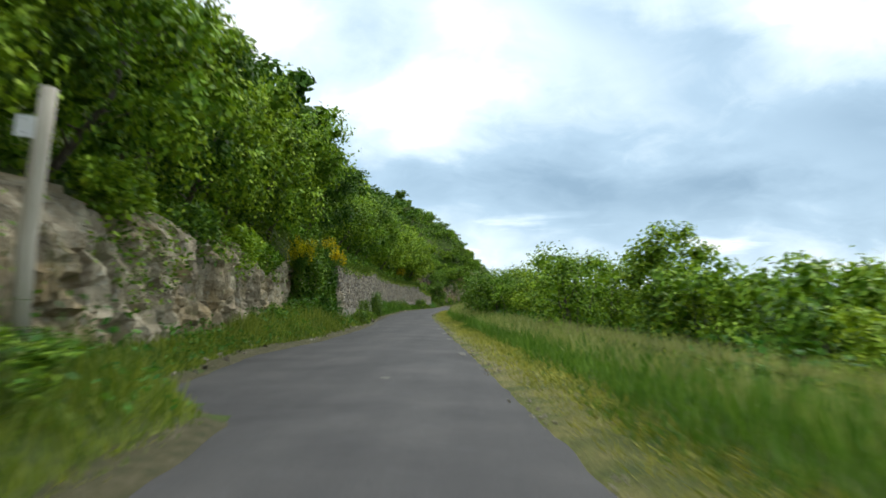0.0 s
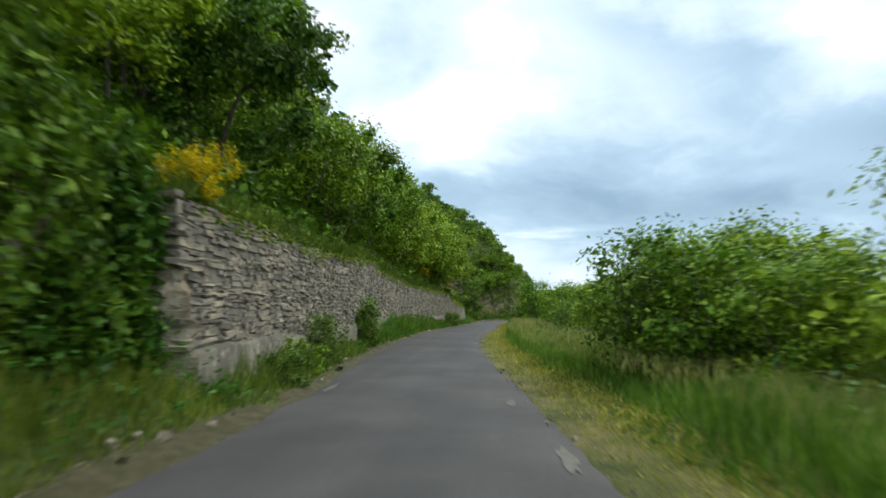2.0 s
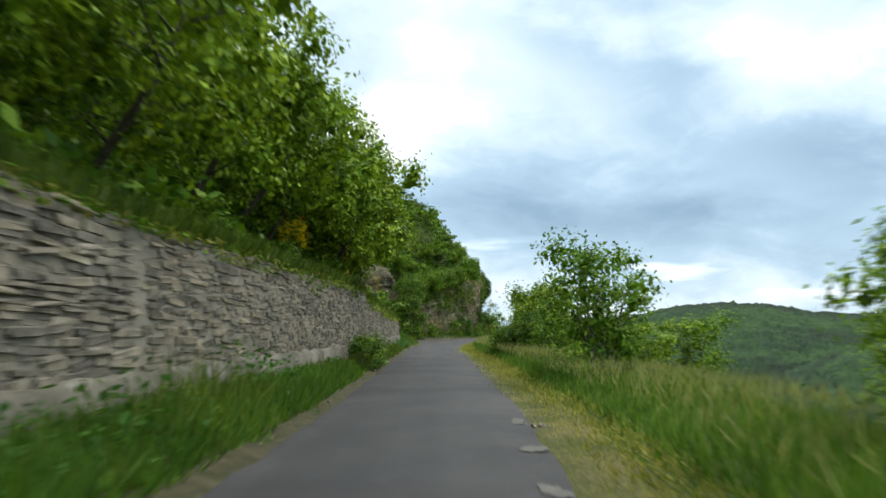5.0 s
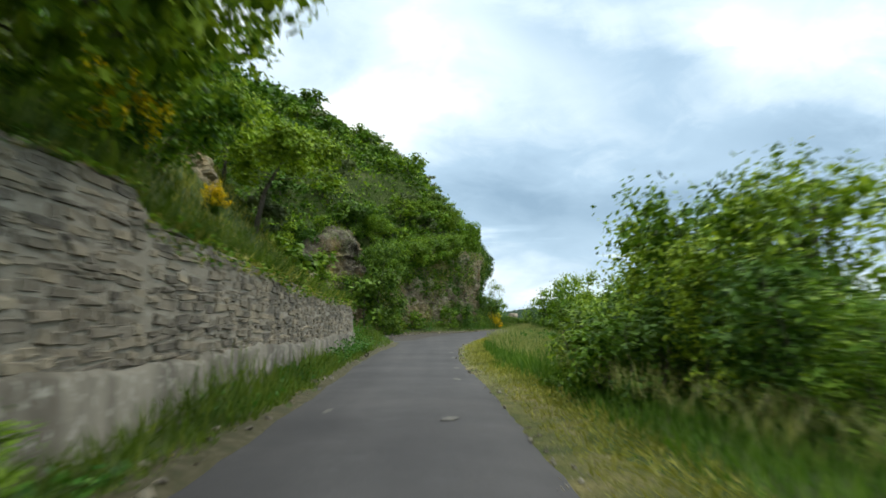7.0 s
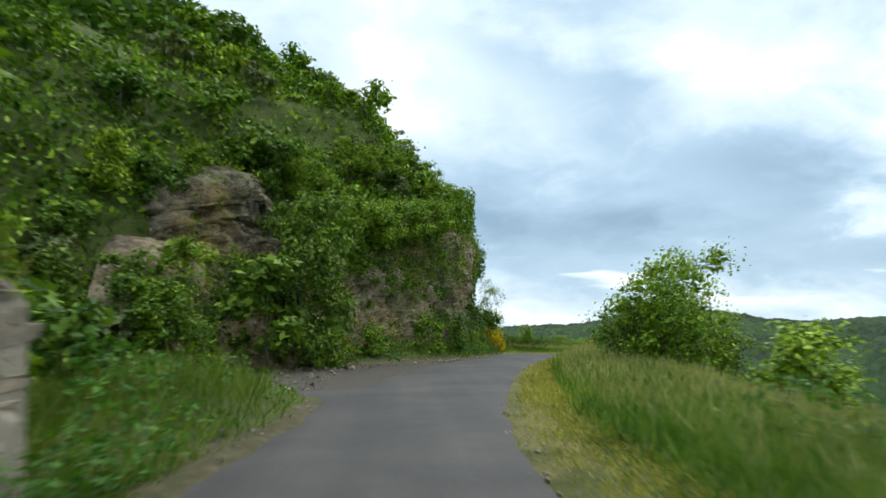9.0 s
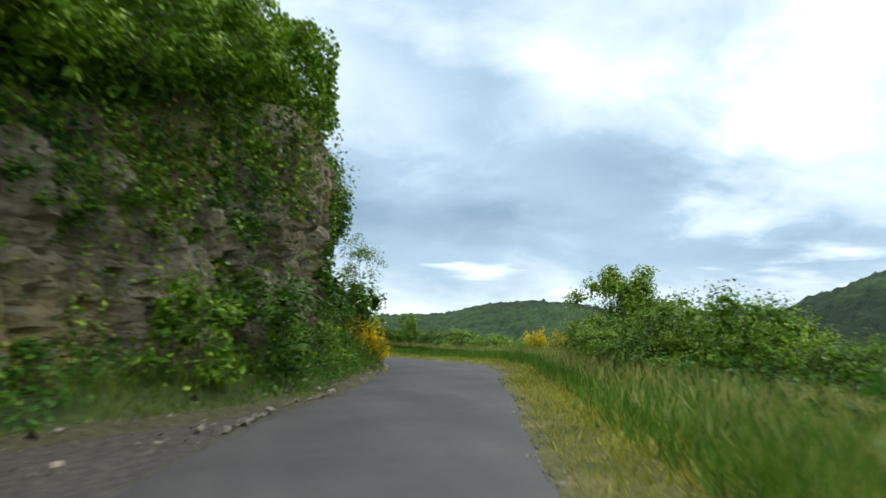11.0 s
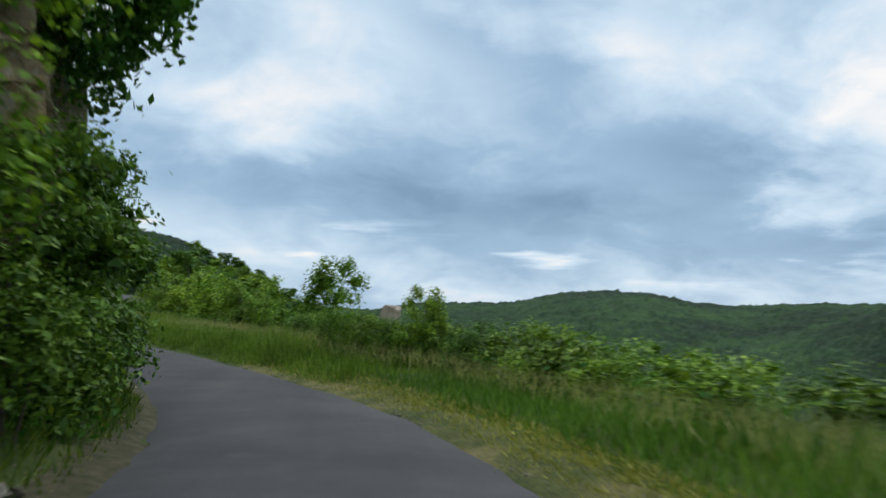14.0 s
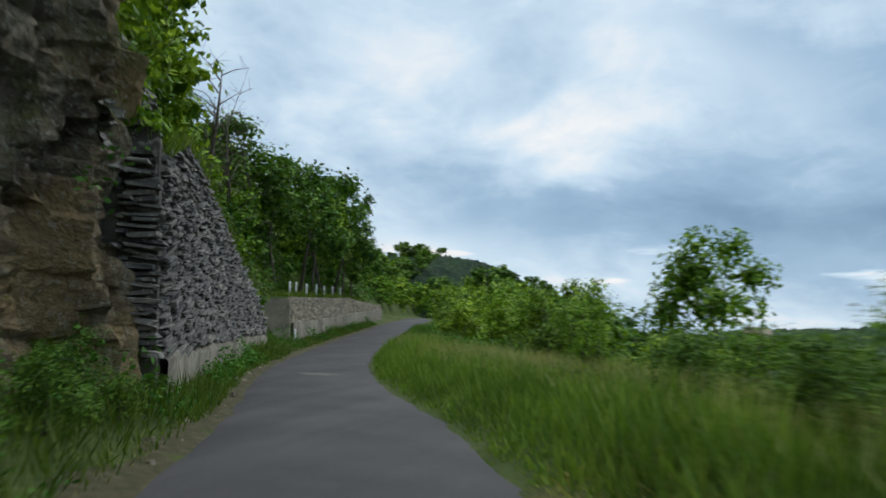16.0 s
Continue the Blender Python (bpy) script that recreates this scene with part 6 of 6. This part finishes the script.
def ivy_mass(label, s, o, h, size, n, seed, mat):
    """A hanging mass of ivy: leaves over a lumpy overhanging bulge."""
    rng = np.random.default_rng(seed)
    d = unit(rng.normal(size=(n, 3)))
    lump = 1 + 0.22 * np.sin(5 * d[:, 0] + seed) * np.cos(4 * d[:, 2]) + 0.15 * np.sin(9 * d[:, 1] + 2 * d[:, 2])
    p = d * lump[:, None] * rng.uniform(0.72, 1.05, n)[:, None] * np.array(size)
    p[:, 2] -= np.where(rng.uniform(size=n) < 0.12, rng.uniform(0, 0.7, n), 0) * (p[:, 2] < 0)
    x, y, z = at(s, o, h)
    w = math.radians(heading(s))
    q = np.stack([x + p[:, 0] * math.cos(w) - p[:, 1] * math.sin(w), y + p[:, 0] * math.sin(w) + p[:, 1] * math.cos(w), z + p[:, 2]], 1)
    tagged(new("ivy_mass", leaf_cloud(rng, q, 0.085, "ivy", mat, 0.1)), label, "ivy", kind="stuff")


ivy_mass("thick ivy bulging over the top of the rock pillar", 164.6, -3.0, 6.9, (1.25, 1.7, 2.0), 11000, 5, IVY)
ivy_mass("ivy hanging on the nose of the cliff", 158.0, -4.15, 6.4, (0.7, 1.4, 2.0), 6000, 6, LEAF_DARK)
ivy_mass("leafy creepers over the nose of the cliff", 153.4, -4.3, 3.8, (0.45, 1.2, 2.4), 3600, 8, LEAF_DARK)
ivy_mass("grassy tuft over the end of the schist wall", 181.2, -3.9, 4.5, (0.7, 0.7, 0.5), 1500, 11, LEAF)
for k, (s, h, long) in enumerate(((14.5, 3.1, 1.3), (19.5, 2.9, 1.5), (25.0, 2.8, 1.6), (29.0, 2.5, 1.7))):
    ivy_mass("leafy boughs hanging over the edge of the low cliff", s, -5.7, h + 0.4, (0.55, long, 0.5), 2000, 20 + k, (LEAF, LEAF_DARK, LEAF_YELLOW)[k % 3])
# deep shade of the recess is put into the leaf colour (LEAF_DARK)
ivy_mass("foliage hanging down between rock and wall", 33.4, -4.7, 2.4, (0.7, 1.9, 1.9), 8000, 9, LEAF_DARK)
ivy_mass("foliage in the recess beside the wall, darkened for its shade", 34.6, -4.2, 1.2, (0.5, 1.0, 1.2), 3500, 10, LEAF_DARK)
ivy_mass("dark leaves crowding the end of the wall", 35.1, -3.98, 1.6, (0.42, 0.6, 1.7), 4500, 12, LEAF_DARK)
ivy_mass("ivy and creepers on the high rock", 148.0, -4.4, 8.0, (0.9, 2.8, 1.4), 7000, 7, LEAF)

plant_row([low_b, low_a, low_b], by_place([(5.7, 140.6, 0.6, 0.9), (6.3, 139.9, 0.62, 0.9), (5.5, 139.4, 0.5, 0.9), (7.0, 138.8, 0.7, 0.9)]), "low bushes in the meadow")
plant_row(LOW, [(155.4, 4.4, 0.55, 0.9), (156.4, 3.9, 0.5, 0.8), (154.7, 4.9, 0.6, 0.9), (155.2, 5.6, 0.7, 0.9)], "weeds round the broom")


def hang_shrubs():
    """Shrubs rooted on the ledges of the tall cliff."""
    rng = np.random.default_rng(64)
    n = 0
    while n < 96:
        a, b = int(rng.integers(0, FACE_2.shape[0])), int(rng.integers(4, FACE_2.shape[1] - 3))
        s, o, h = FACE_2[a, b]
        rise = (h + 0.3) / (TOP(s) + 0.3)
        if s > 144 or patchy(s, h * 1.4, 92, 0.8) < 0.6 - 0.5 * rise:
            continue
        x, y, z = at(s, o - 0.35, h - 0.45)
        size = rng.uniform(0.32, 0.62) * (0.75 + 0.5 * rise)
        ob = copy_thing(BROW[n % 2], pose(float(x), float(y), float(z), 0, 0, n * 83) @ Matrix.Diagonal((size, size, size * 0.9, 1)))
        ob["group"] = "shrubs on the ledges of the cliff"
        n += 1


hang_shrubs()
for k, (s, o, h, size) in enumerate(((183.6, -4.9, 5.6, 1.0), (185.2, -5.0, 5.6, 1.1), (187.0, -5.2, 5.2, 1.2), (189.0, -5.2, 4.8, 1.1), (182.4, -5.6, 6.2, 0.9), (129.6, -11.2, 5.6, 0.7), (131.4, -11.2, 6.6, 0.6), (133.6, -11.2, 6.8, 0.7))):
    x, y, z = at(s, o, h)
    ob = copy_thing(BROW[k % 2], pose(float(x), float(y), float(z), 0, 0, k * 71) @ Matrix.Diagonal((size, size, size, 1)))
    ob["group"] = "shrubs on the ledges of the cliff"
thicket = make_tree("thicket_tree", np.random.default_rng(61), 5.2, 1.7, 6500, 0.085, LEAF_DARK, "dense dark green bushy tree at the foot of the rock", trunk_r=0.09, base=0.05, clumps=44)
for k, (s, o, size, tall) in enumerate(by_place([(-6.9, 131.8, 0.95, 1.2), (-7.7, 133.2, 0.8, 1.2)])):
    copy_thing(thicket, spot(s, o, turn=k * 115 + 20, size=size, tall=tall, sink=0.1))
for s, o, size in ((161.6, -3.1, 0.6), (163.4, -3.1, 0.64), (165.3, -3.2, 0.64)):
    copy_thing(thicket, spot(s, o, turn=s * 40, size=size, sink=0.1))
drop_source(thicket)
plant_row(LOW, [(134.6, -8.6, 1.3, 0.9), (135.4, -10.2, 1.3, 1.0)], "shrubs round the rock shelf")


def make_bare_tree():
    rng = np.random.default_rng(44)
    top = tagged(new("bare_tree"), "leafless grey tree with fine bare twigs on the slope", "tree")
    limbs = [tube([(0, 0, -0.2), (0.1, 0, 1.2), (0.25, 0.1, 2.6), (0.3, 0.1, 3.8)], [0.07, 0.055, 0.035, 0.01], 6)]
    for k in range(26):
        u, w = rng.uniform(0.3, 1.0), rng.uniform(0, 6.28)
        p = np.array([0.28 * u, 0.08 * u, 3.8 * u])
        ln = rng.uniform(0.5, 1.3) * (1.3 - 0.6 * u)
        q = p + np.array([math.cos(w) * ln, math.sin(w) * ln, ln * rng.uniform(0.4, 1.0)])
        limbs.append(tube([p, (p + q) / 2 + np.array([0, 0, 0.06]), q], [0.018, 0.010, 0.004], 4))
        for _ in range(4):
            v = rng.uniform(0.4, 1.0)
            a = p + (q - p) * v
            limbs.append(tube([a, a + rng.normal(size=3) * 0.22 + np.array([0, 0, 0.15])], [0.006, 0.002], 3))
    v, f = join(limbs)
    part("trunk", mesh_of("trunk", v, f, BARK, True), top)
    top.matrix_basis = spot(193.0, -4.3, 40, 1.45)
    copy_thing(top, spot(197.5, -4.0, 200, 1.15))


make_bare_tree()

# ---- posts, fence and the far tower ----


def make_sign_post():
    top = tagged(new("sign_post"), "weathered wooden post with a small white plate", "post")
    v, f = tube([(0, 0, -0.4), (0.02, 0, 0.9), (0.10, 0.0, 1.9), (0.17, 0, 2.75)], [0.115, 0.112, 0.106, 0.10], 14)
    part("post", mesh_of("post", v, f, POST_WOOD, True), top)
    bm = bmesh.new()
    bmesh.ops.create_cube(bm, size=1.0, matrix=Matrix.Translation((-0.02, -0.125, 2.25)) @ Matrix.Rotation(radians(4), 4, "Y") @ Matrix.Diagonal((0.24, 0.012, 0.26, 1)))
    bmesh.ops.bevel(bm, geom=bm.edges[:], offset=0.004, segments=1)
    me = bpy.data.meshes.new("plate")
    bm.to_mesh(me)
    bm.free()
    me.materials.append(WHITE_METAL)
    plate = part("plate", me, top, "small white metal plate")
    for z in (2.17, 2.33):
        v, f = tube([(-0.02, -0.128, z), (-0.02, -0.138, z)], [0.012, 0.009], 8)
        part("bolt", mesh_of("bolt", v, f, BARK), plate)
    return top


post = make_sign_post()
x, y, z = at(9.1, -4.52, 0.25)
post.matrix_basis = pose(float(x) - 0.14, float(y), float(z) + 0.9, 0, 2.2, 0)


def make_fence_post():
    top = tagged(new("fence_post"), "slim white fence post on the wall top", "fence post", "fence posts on the far wall")
    v, f = tube([(0, 0, -0.25), (0, 0, 0.8), (0, 0, 0.86)], [0.055, 0.055, 0.03], 8)
    part("shaft", mesh_of("shaft", v, f, FENCE_WHITE, True), top)
    return top


fence = make_fence_post()
for k, s in enumerate((209.4, 211.2, 214.4, 217.6, 220.8, 224.2, 227.6)):
    x, y, z = at(s, -FACE(s) - 0.35, float(TOP(s)))
    if k == 0:
        fence.matrix_basis = pose(float(x), float(y), float(z), 2, 0, 0)
    else:
        copy_thing(fence, pose(float(x), float(y), float(z), (k * 7) % 5 - 2, (k * 5) % 4 - 2, 0))
x, y, z = at(208.0, -3.0, 0.1)
copy_thing(fence, pose(float(x), float(y), float(z), 0, 0, 0))


def build_tower():
    """Stump of a square ruined tower down the valley side."""
    rng = np.random.default_rng(9)
    x, y, z = at(215, 24.0, 0)
    base, verts, faces = Vector((float(x), float(y), float(z))), [], []
    n, hgt, r = 6, 14, 0.85
    ring = [(-r + 2 * r * k / n, -r) for k in range(n)] + [(r, -r + 2 * r * k / n) for k in range(n)] + [(r - 2 * r * k / n, r) for k in range(n)] + [(-r, r - 2 * r * k / n) for k in range(n)]
    for lv in range(hgt + 1):
        for k, (a, b) in enumerate(ring):
            top_h = 1.35 + 0.25 * math.sin(k * 0.9) - 0.3 * (k > 14)
            h = -13 + (top_h + 13) * lv / hgt
            j = rng.normal(size=3) * 0.06
            t = 1.0 - 0.006 * (h + 13)
            verts.append((base.x + a * t + j[0], base.y + b * t + j[1], base.z + h + j[2]))
    m = len(ring)
    for lv in range(hgt):
        for k in range(m):
            a, b = lv * m + k, lv * m + (k + 1) % m
            faces.append([a, b, b + m, a + m])
    faces.append(list(range(hgt * m, hgt * m + m)))
    tower = tagged(new("ruined_tower"), "broken reddish stone tower stump among the bushes", "tower")
    part("tower_wall", mesh_of("tower", verts, faces, TOWER_STONE), tower)


build_tower()
plant_row(FAR_TREES, [(214.0, 21.5, 1.05, 1.0), (211.5, 23.0, 1.0, 0.95), (217.5, 22.0, 1.05, 1.0), (210.0, 20.0, 1.0, 0.9), (219.0, 25.0, 1.1, 1.0)], "trees round the ruined tower")

# ---- rubble along the uphill edge of the asphalt ----


def stone_template(seed):
    """A rough block, one unit long, deep and high, its front face (towards +y) proud and chamfered."""
    rng = np.random.default_rng(seed)
    rim = np.array([(-.5, -.34), (-.41, -.5), (.41, -.5), (.5, -.34), (.5, .34), (.41, .5), (-.41, .5), (-.5, .34)]) + rng.normal(size=(8, 2)) * np.array([0.05, 0.085])
    back = np.stack([rim[:, 0], np.full(8, -0.5), rim[:, 1]], 1)
    front = np.stack([rim[:, 0] * 0.93, 0.5 + rng.normal(size=8) * 0.05, rim[:, 1] * 0.84], 1)
    edge = np.stack([rim[:, 0], 0.36 + rng.normal(size=8) * 0.05, rim[:, 1]], 1)
    c = np.concatenate([back, edge, front])
    f = [list(range(16, 24))[::-1]]
    for r in (0, 8):
        f += [[r + i, r + 8 + i, r + 8 + (i + 1) % 8, r + (i + 1) % 8] for i in range(8)]
    return c, f


TEMPLATES = [stone_template(k) for k in range(10)]


def joined_stones(name, placed, mat):
    """placed: rows of (template, 3x3 basis times size, centre)."""
    vs, fs, n = [], [], 0
    for k, b, c in placed:
        v, f = TEMPLATES[k]
        vs.append(v @ b.T + c)
        fs += [[i + n for i in q] for q in f]
        n += len(v)
    return mesh_of(name, np.concatenate(vs), fs, mat)


def scatter_rubble():
    rng = np.random.default_rng(33)
    placed = []
    for s0, s1, n, o0, o1 in ((122, 142, 560, 1.6, -0.9), (8, 36, 160, 0.0, -0.7), (38, 75, 160, 0.0, -0.5), (75, 120, 160, 0.0, -0.5), (142, 160, 240, 0.0, -0.8), (165, 200, 120, 0.0, -0.5)):
        for _ in range(n):
            s = rng.uniform(s0, s1)
            o = min(-EDGE_LEFT(s) + o0 + (o1 - o0) * rng.uniform() ** 1.4, float(-ASPHALT_LEFT(s)) - 0.05)
            k = rng.integers(0, 10)
            size = 0.02 + 0.09 * rng.uniform() ** 6
            rot = np.array(Euler(rng.uniform(0, 6.28, 3)).to_matrix())
            placed.append((k, rot * (size * rng.uniform(0.6, 1.4, 3))[None, :], at(s, o, max(float(ground_z(s, o)), 0.0) + size * 0.2)))
    tagged(new("fallen_rubble", joined_stones("rubble", placed, STONE_JOINED)), "fallen stones and grit along the asphalt edge", "rubble", kind="stuff")


scatter_rubble()


def scatter_crumbs():
    rng = np.random.default_rng(34)
    placed = []
    for _ in range(2200):
        s = rng.uniform(2, 175)
        o = EDGE_RIGHT(s) + rng.normal() * 0.11
        if patchy(s, 0.0, 59, 1.3) < 0.35:
            continue
        size = 0.010 + 0.03 * rng.uniform() ** 4
        rot = np.array(Euler(rng.uniform(0, 6.28, 3)).to_matrix())
        placed.append((rng.integers(0, 10), rot * (size * rng.uniform(0.7, 1.6, 3))[None, :], at(s, o, -0.005 + size * 0.15)))
    tagged(new("edge_crumbs", joined_stones("crumbs", placed, MORTAR)), "pale crumbs of broken asphalt along the verge", "rubble", kind="stuff")


scatter_crumbs()

# ---- the stones of the walls ----


def lay_stones(wall, name, s0, s1, foot, course, length, proud, mat, joined_mat, pick, seed, keep_to=300, tilt=0.0, back_face=False, fit=(0.9, 0.99, 0.78, 0.96), end_width=1.45):
    """Courses of rough stones over the wall's face; those of one stretch are pieces of their own."""
    rng = np.random.default_rng(seed)
    data = []
    for k, (v, f) in enumerate(TEMPLATES):
        data.append(mesh_of(name, v, f, mat))
    rest, made = [], 0
    h = foot
    while h < 6.9:
        ch = rng.uniform(*course)
        s = s0 + rng.uniform(0, 0.3)
        while s < s1:
            ln = rng.uniform(*length) * rng.choice([0.6, 1.0, 1.0, 1.4])
            mid = s + ln / 2
            hh = h + ch / 2 + rng.normal() * 0.16 * ch + 0.05 * math.sin(mid * 0.7 + h * 2.0) + 0.03 * math.sin(mid * 1.9)
            room = float(TOP(mid)) + 0.01 - (hh - ch / 2)
            if room > 0.035 and mid < s1:
                tall = min(ch, room)
                hh += (tall - ch) / 2
                f = float(FACE(mid))
                p0, p1 = at(mid - 0.1, -FACE(mid - 0.1)), at(mid + 0.1, -FACE(mid + 0.1))
                t = unit(p1 - p0)
                out = np.array([t[1], -t[0], 0.0])
                out = unit(out + np.array([0, 0, 0.05]))
                up = np.cross(t, out) * -1
                a = tilt + rng.normal() * 0.055
                t2, up2 = t * math.cos(a) + up * math.sin(a), up * math.cos(a) - t * math.sin(a)
                depth = 0.16
                pr = rng.uniform(*proud)
                c = at(mid, -f - 0.05 * hh, hh) + out * (pr - depth * 0.5)
                b = np.stack([t2 * (ln * rng.uniform(fit[0], fit[1])), out * depth, up2 * (tall * rng.uniform(fit[2], fit[3]))], 1)
                k = int(rng.integers(0, len(TEMPLATES)))
                if pick[0] < mid < pick[1] and made < keep_to:
                    ob = new(name, data[k])
                    m = Matrix.Identity(4)
                    for i in range(3):
                        for j in range(3):
                            m[i][j] = b[i, j]
                        m[i][3] = c[i]
                    ob.parent = wall
                    ob.matrix_basis = m
                    made += 1
                else:
                    rest.append((k, b, c))
            s += ln
        h += ch
    if back_face:
        # the squared end of the wall, towards the cliff
        h = foot
        e0 = at(s0 - 0.1, -FACE(s0 + 0.2))
        t = unit(at(s0 + 0.3, -3.2) - at(s0 - 0.3, -3.2))
        inw = np.array([-t[1], t[0], 0.0])
        while h < float(TOP(s0 + 0.2)) - 0.1:
            ch, w = rng.uniform(*course) * 1.3, rng.uniform(-0.15, 0.05)
            while w < end_width:
                ln = min(rng.uniform(*length), max(end_width - w, 0.12))
                c = e0 + inw * (w + ln / 2 + 0.05 * h) + np.array([0, 0, h + ch / 2 + rng.normal() * 0.02]) - t * rng.uniform(-0.10, 0.16)
                a = rng.normal() * 0.12
                b = np.stack([(inw * math.cos(a) + np.array([0, 0, math.sin(a)])) * ln * rng.uniform(0.8, 1.05), -t * rng.uniform(0.2, 0.4), np.array([0, 0, 1.0]) * ch * rng.uniform(0.6, 1.0)], 1)
                rest.append((int(rng.integers(0, len(TEMPLATES))), b, c))
                w += ln
            h += ch
    ob = part("stonework", joined_stones("stonework", rest, joined_mat), wall, "coursed stones of the rest of the wall")
    tagged(ob, kind="stuff")


lay_stones(WALL_1, "stone", 70.1, 92.1, 0.76, (0.065, 0.15), (0.18, 0.55), (-0.005, 0.03), STONE, RUBBLE, (0, 0), 75, fit=(0.8, 0.98, 0.6, 0.95))
lay_stones(WALL_1, "stone", 35.6, 70.0, 0.78, (0.055, 0.125), (0.18, 0.6), (0.006, 0.06), STONE, STONE_JOINED, (45.0, 50.0), 71, back_face=True, fit=(0.84, 1.0, 0.66, 1.0))
lay_stones(WALL_1, "stone", 92.2, 112.4, 0.72, (0.07, 0.17), (0.2, 0.62), (-0.005, 0.03), STONE, RUBBLE, (0, 0), 74, fit=(0.82, 1.0, 0.66, 1.0))
lay_stones(WALL_2, "slab", 180.8, 201.6, 0.95, (0.05, 0.10), (0.35, 0.95), (0.02, 0.14), SCHIST, SCHIST_JOINED, (180.4, 186.0), 72, tilt=0.14, back_face=True, end_width=0.55)
lay_stones(WALL_3, "stone", 208.4, 249.5, 1.25, (0.12, 0.22), (0.3, 0.6), (0.02, 0.06), STONE, STONE_JOINED, (208, 211.5), 73, keep_to=60)
for src in LEANING + [lean_c] + TREES + FAR_TREES + [small_a, small_b, small_c, near_a, near_b] + BUSHES + BACK_BUSHES + LOW + [foot_shrub, tall_bush, bend_tree, broom_a, broom_b]:
    drop_source(src)
